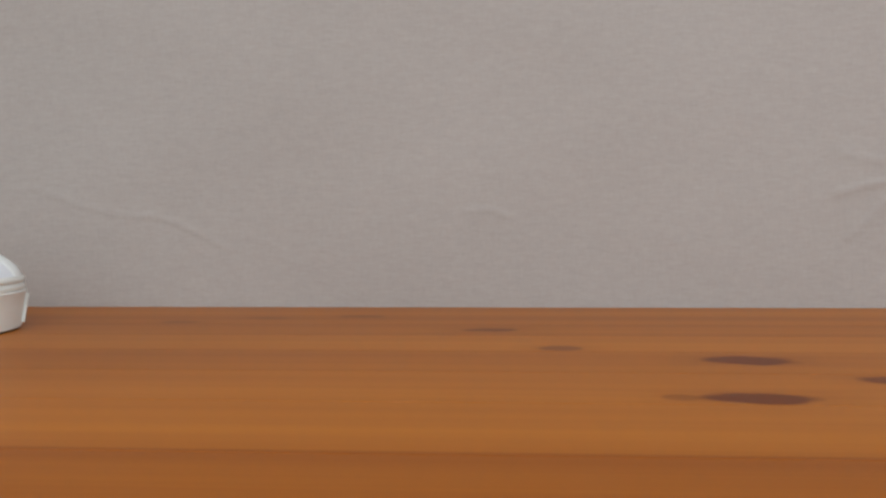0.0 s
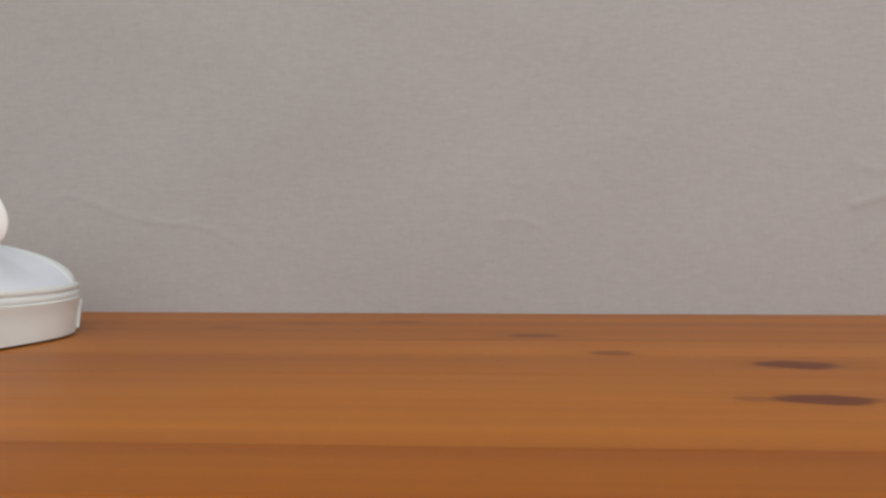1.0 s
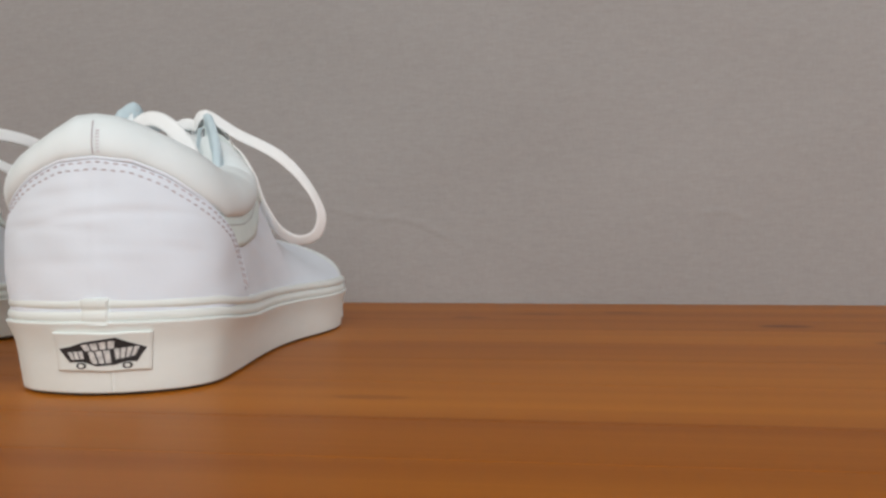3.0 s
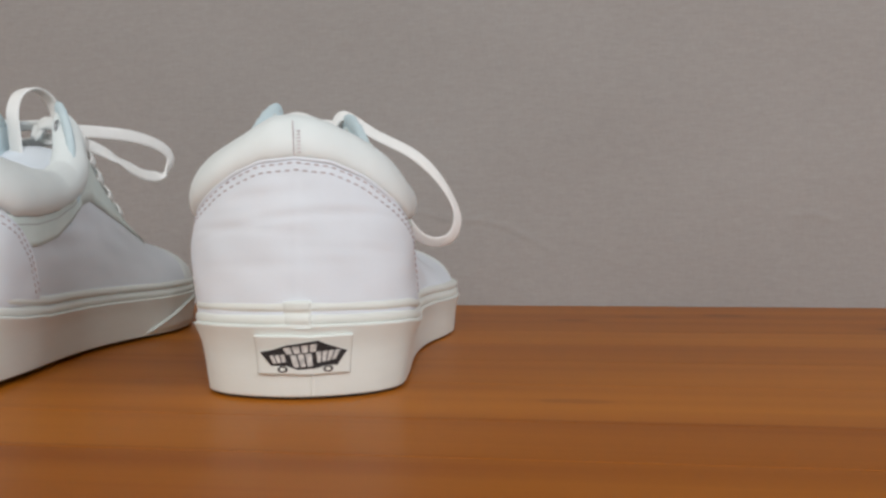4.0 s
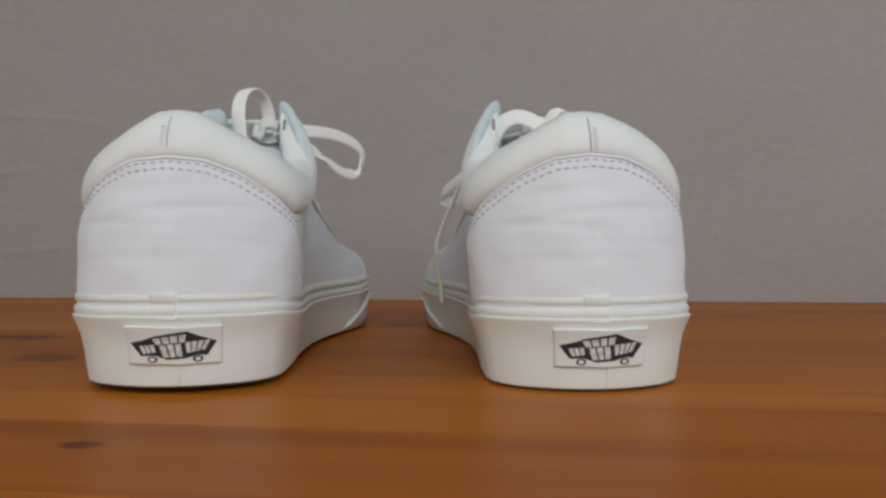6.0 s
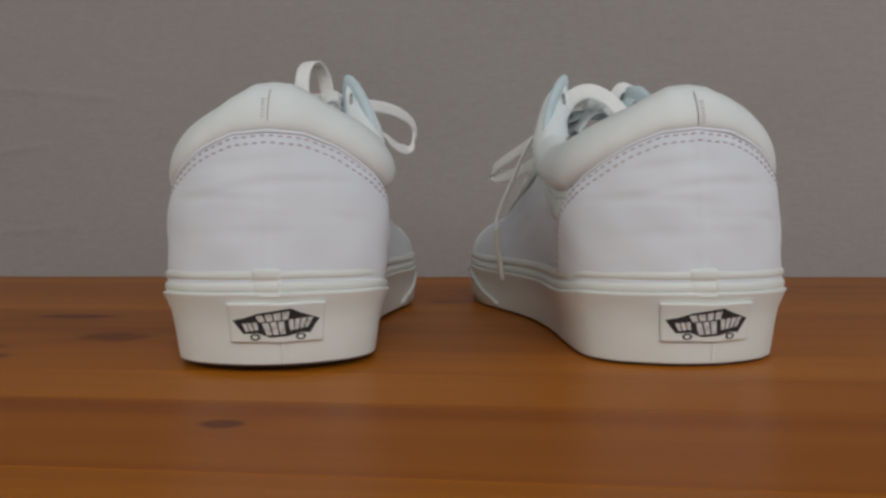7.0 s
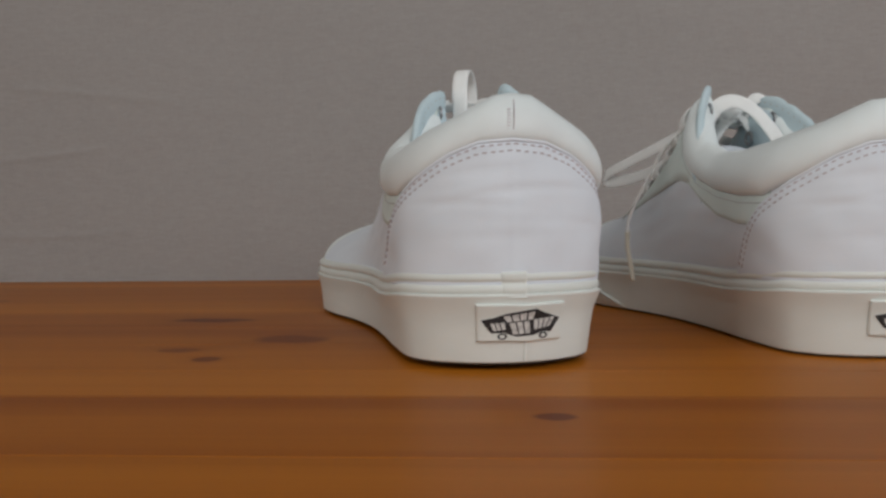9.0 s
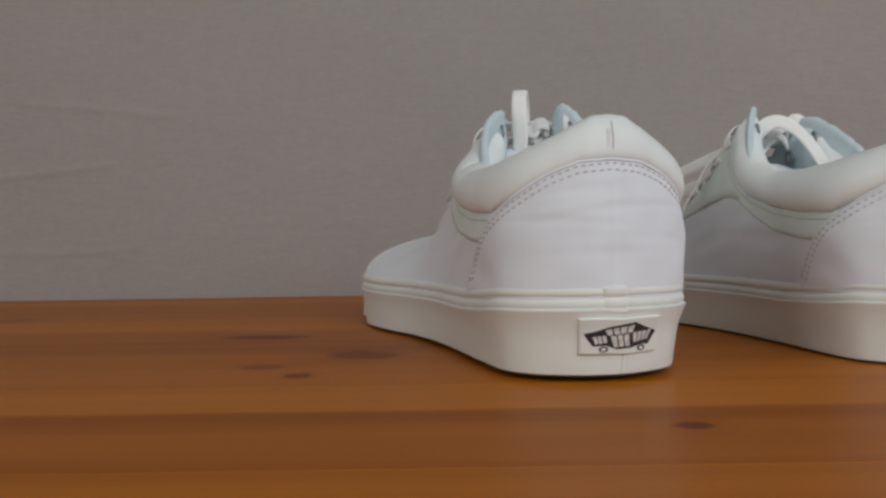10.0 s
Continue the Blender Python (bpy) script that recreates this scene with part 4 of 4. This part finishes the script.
right.ribbon("lace_end", [(-2, 126, 104), (-20, 130, 101), (-33, 138, 90), (-43, 145, 68), (-49, 149, 52), (-50, 149, 44)], 4.2, M_LACE, [(0.5, 1, 0)], 1.4, 60, "hanging white lace end")
right.tube("lace_tip", smooth_line([(-50, 149, 45), (-50, 149, 36), (-48.5, 149, 27), (-47.5, 148, 18)], 20), 1.25, M_TIP, "stiff tan plastic lace tip", 8)
right.ribbon("lace", [(-24, 114, 88), (-25, 111, 97), (-20.5, 109, 105.5), (-13, 107, 109), (-4.5, 105, 105.5), (4, 103, 96), (9, 100, 86), (11, 98, 78)], 7.5, M_LACE, [(-1, 0, 0.2), (-0.6, 0.2, 0.8), (0, 0.3, 1), (0.6, 0.2, 0.8), (1, 0, 0.3)], 1.7, 60, "broad flat white lace arching inside the opening")
right.ribbon("lace", [(-14, 124, 92), (-8, 122, 101), (-1, 122, 104), (5, 124, 98)], 8.0, M_LACE, [(0.3, 0.5, 0.8)], 1.7, 40, "flat white lace over the tongue")
right.ribbon("lace_knot", [(-9, 124, 100), (-4, 120, 107), (2, 122, 108), (3, 127, 103), (-4, 129, 102), (-8, 124, 105), (-2, 119, 104)], 7, M_LACE, [(0, 0.6, 1)], 2.2, 50, "knot of the white lace")

# laces of the left shoe
left.ribbon("lace_loop", [(-2, 117, 92), (-1.5, 115.5, 103), (-1, 115, 114), (-2.5, 119, 122.5), (-6, 128, 126), (-9.5, 137, 121.5), (-11, 141, 111), (-11, 139, 100)], 7.5, M_LACE, [(0.93, 0.37, 0)], 1.4, 70, "flat white lace loop standing upright")
left.ribbon("lace_loop", [(-16, 121, 105), (-29, 134, 106.5), (-43, 154, 107), (-52.5, 171, 104), (-56, 178, 98), (-53, 174, 89.5), (-46, 161, 88), (-32, 139, 98), (-18, 124, 104)], 6.5, M_LACE, [(0, 0.45, 0.9)], 1.3, 90, "flat white lace loop sticking out to the inner side", open_loop=0.45)
left.ribbon("lace_knot", [(-8, 124, 102), (-12, 120, 108), (-17, 121, 108), (-18, 126, 103), (-11, 128, 102), (-7, 124, 105), (-12, 119, 103)], 7, M_LACE, [(0, 0.6, 1)], 2.4, 50, "knot of the white lace")
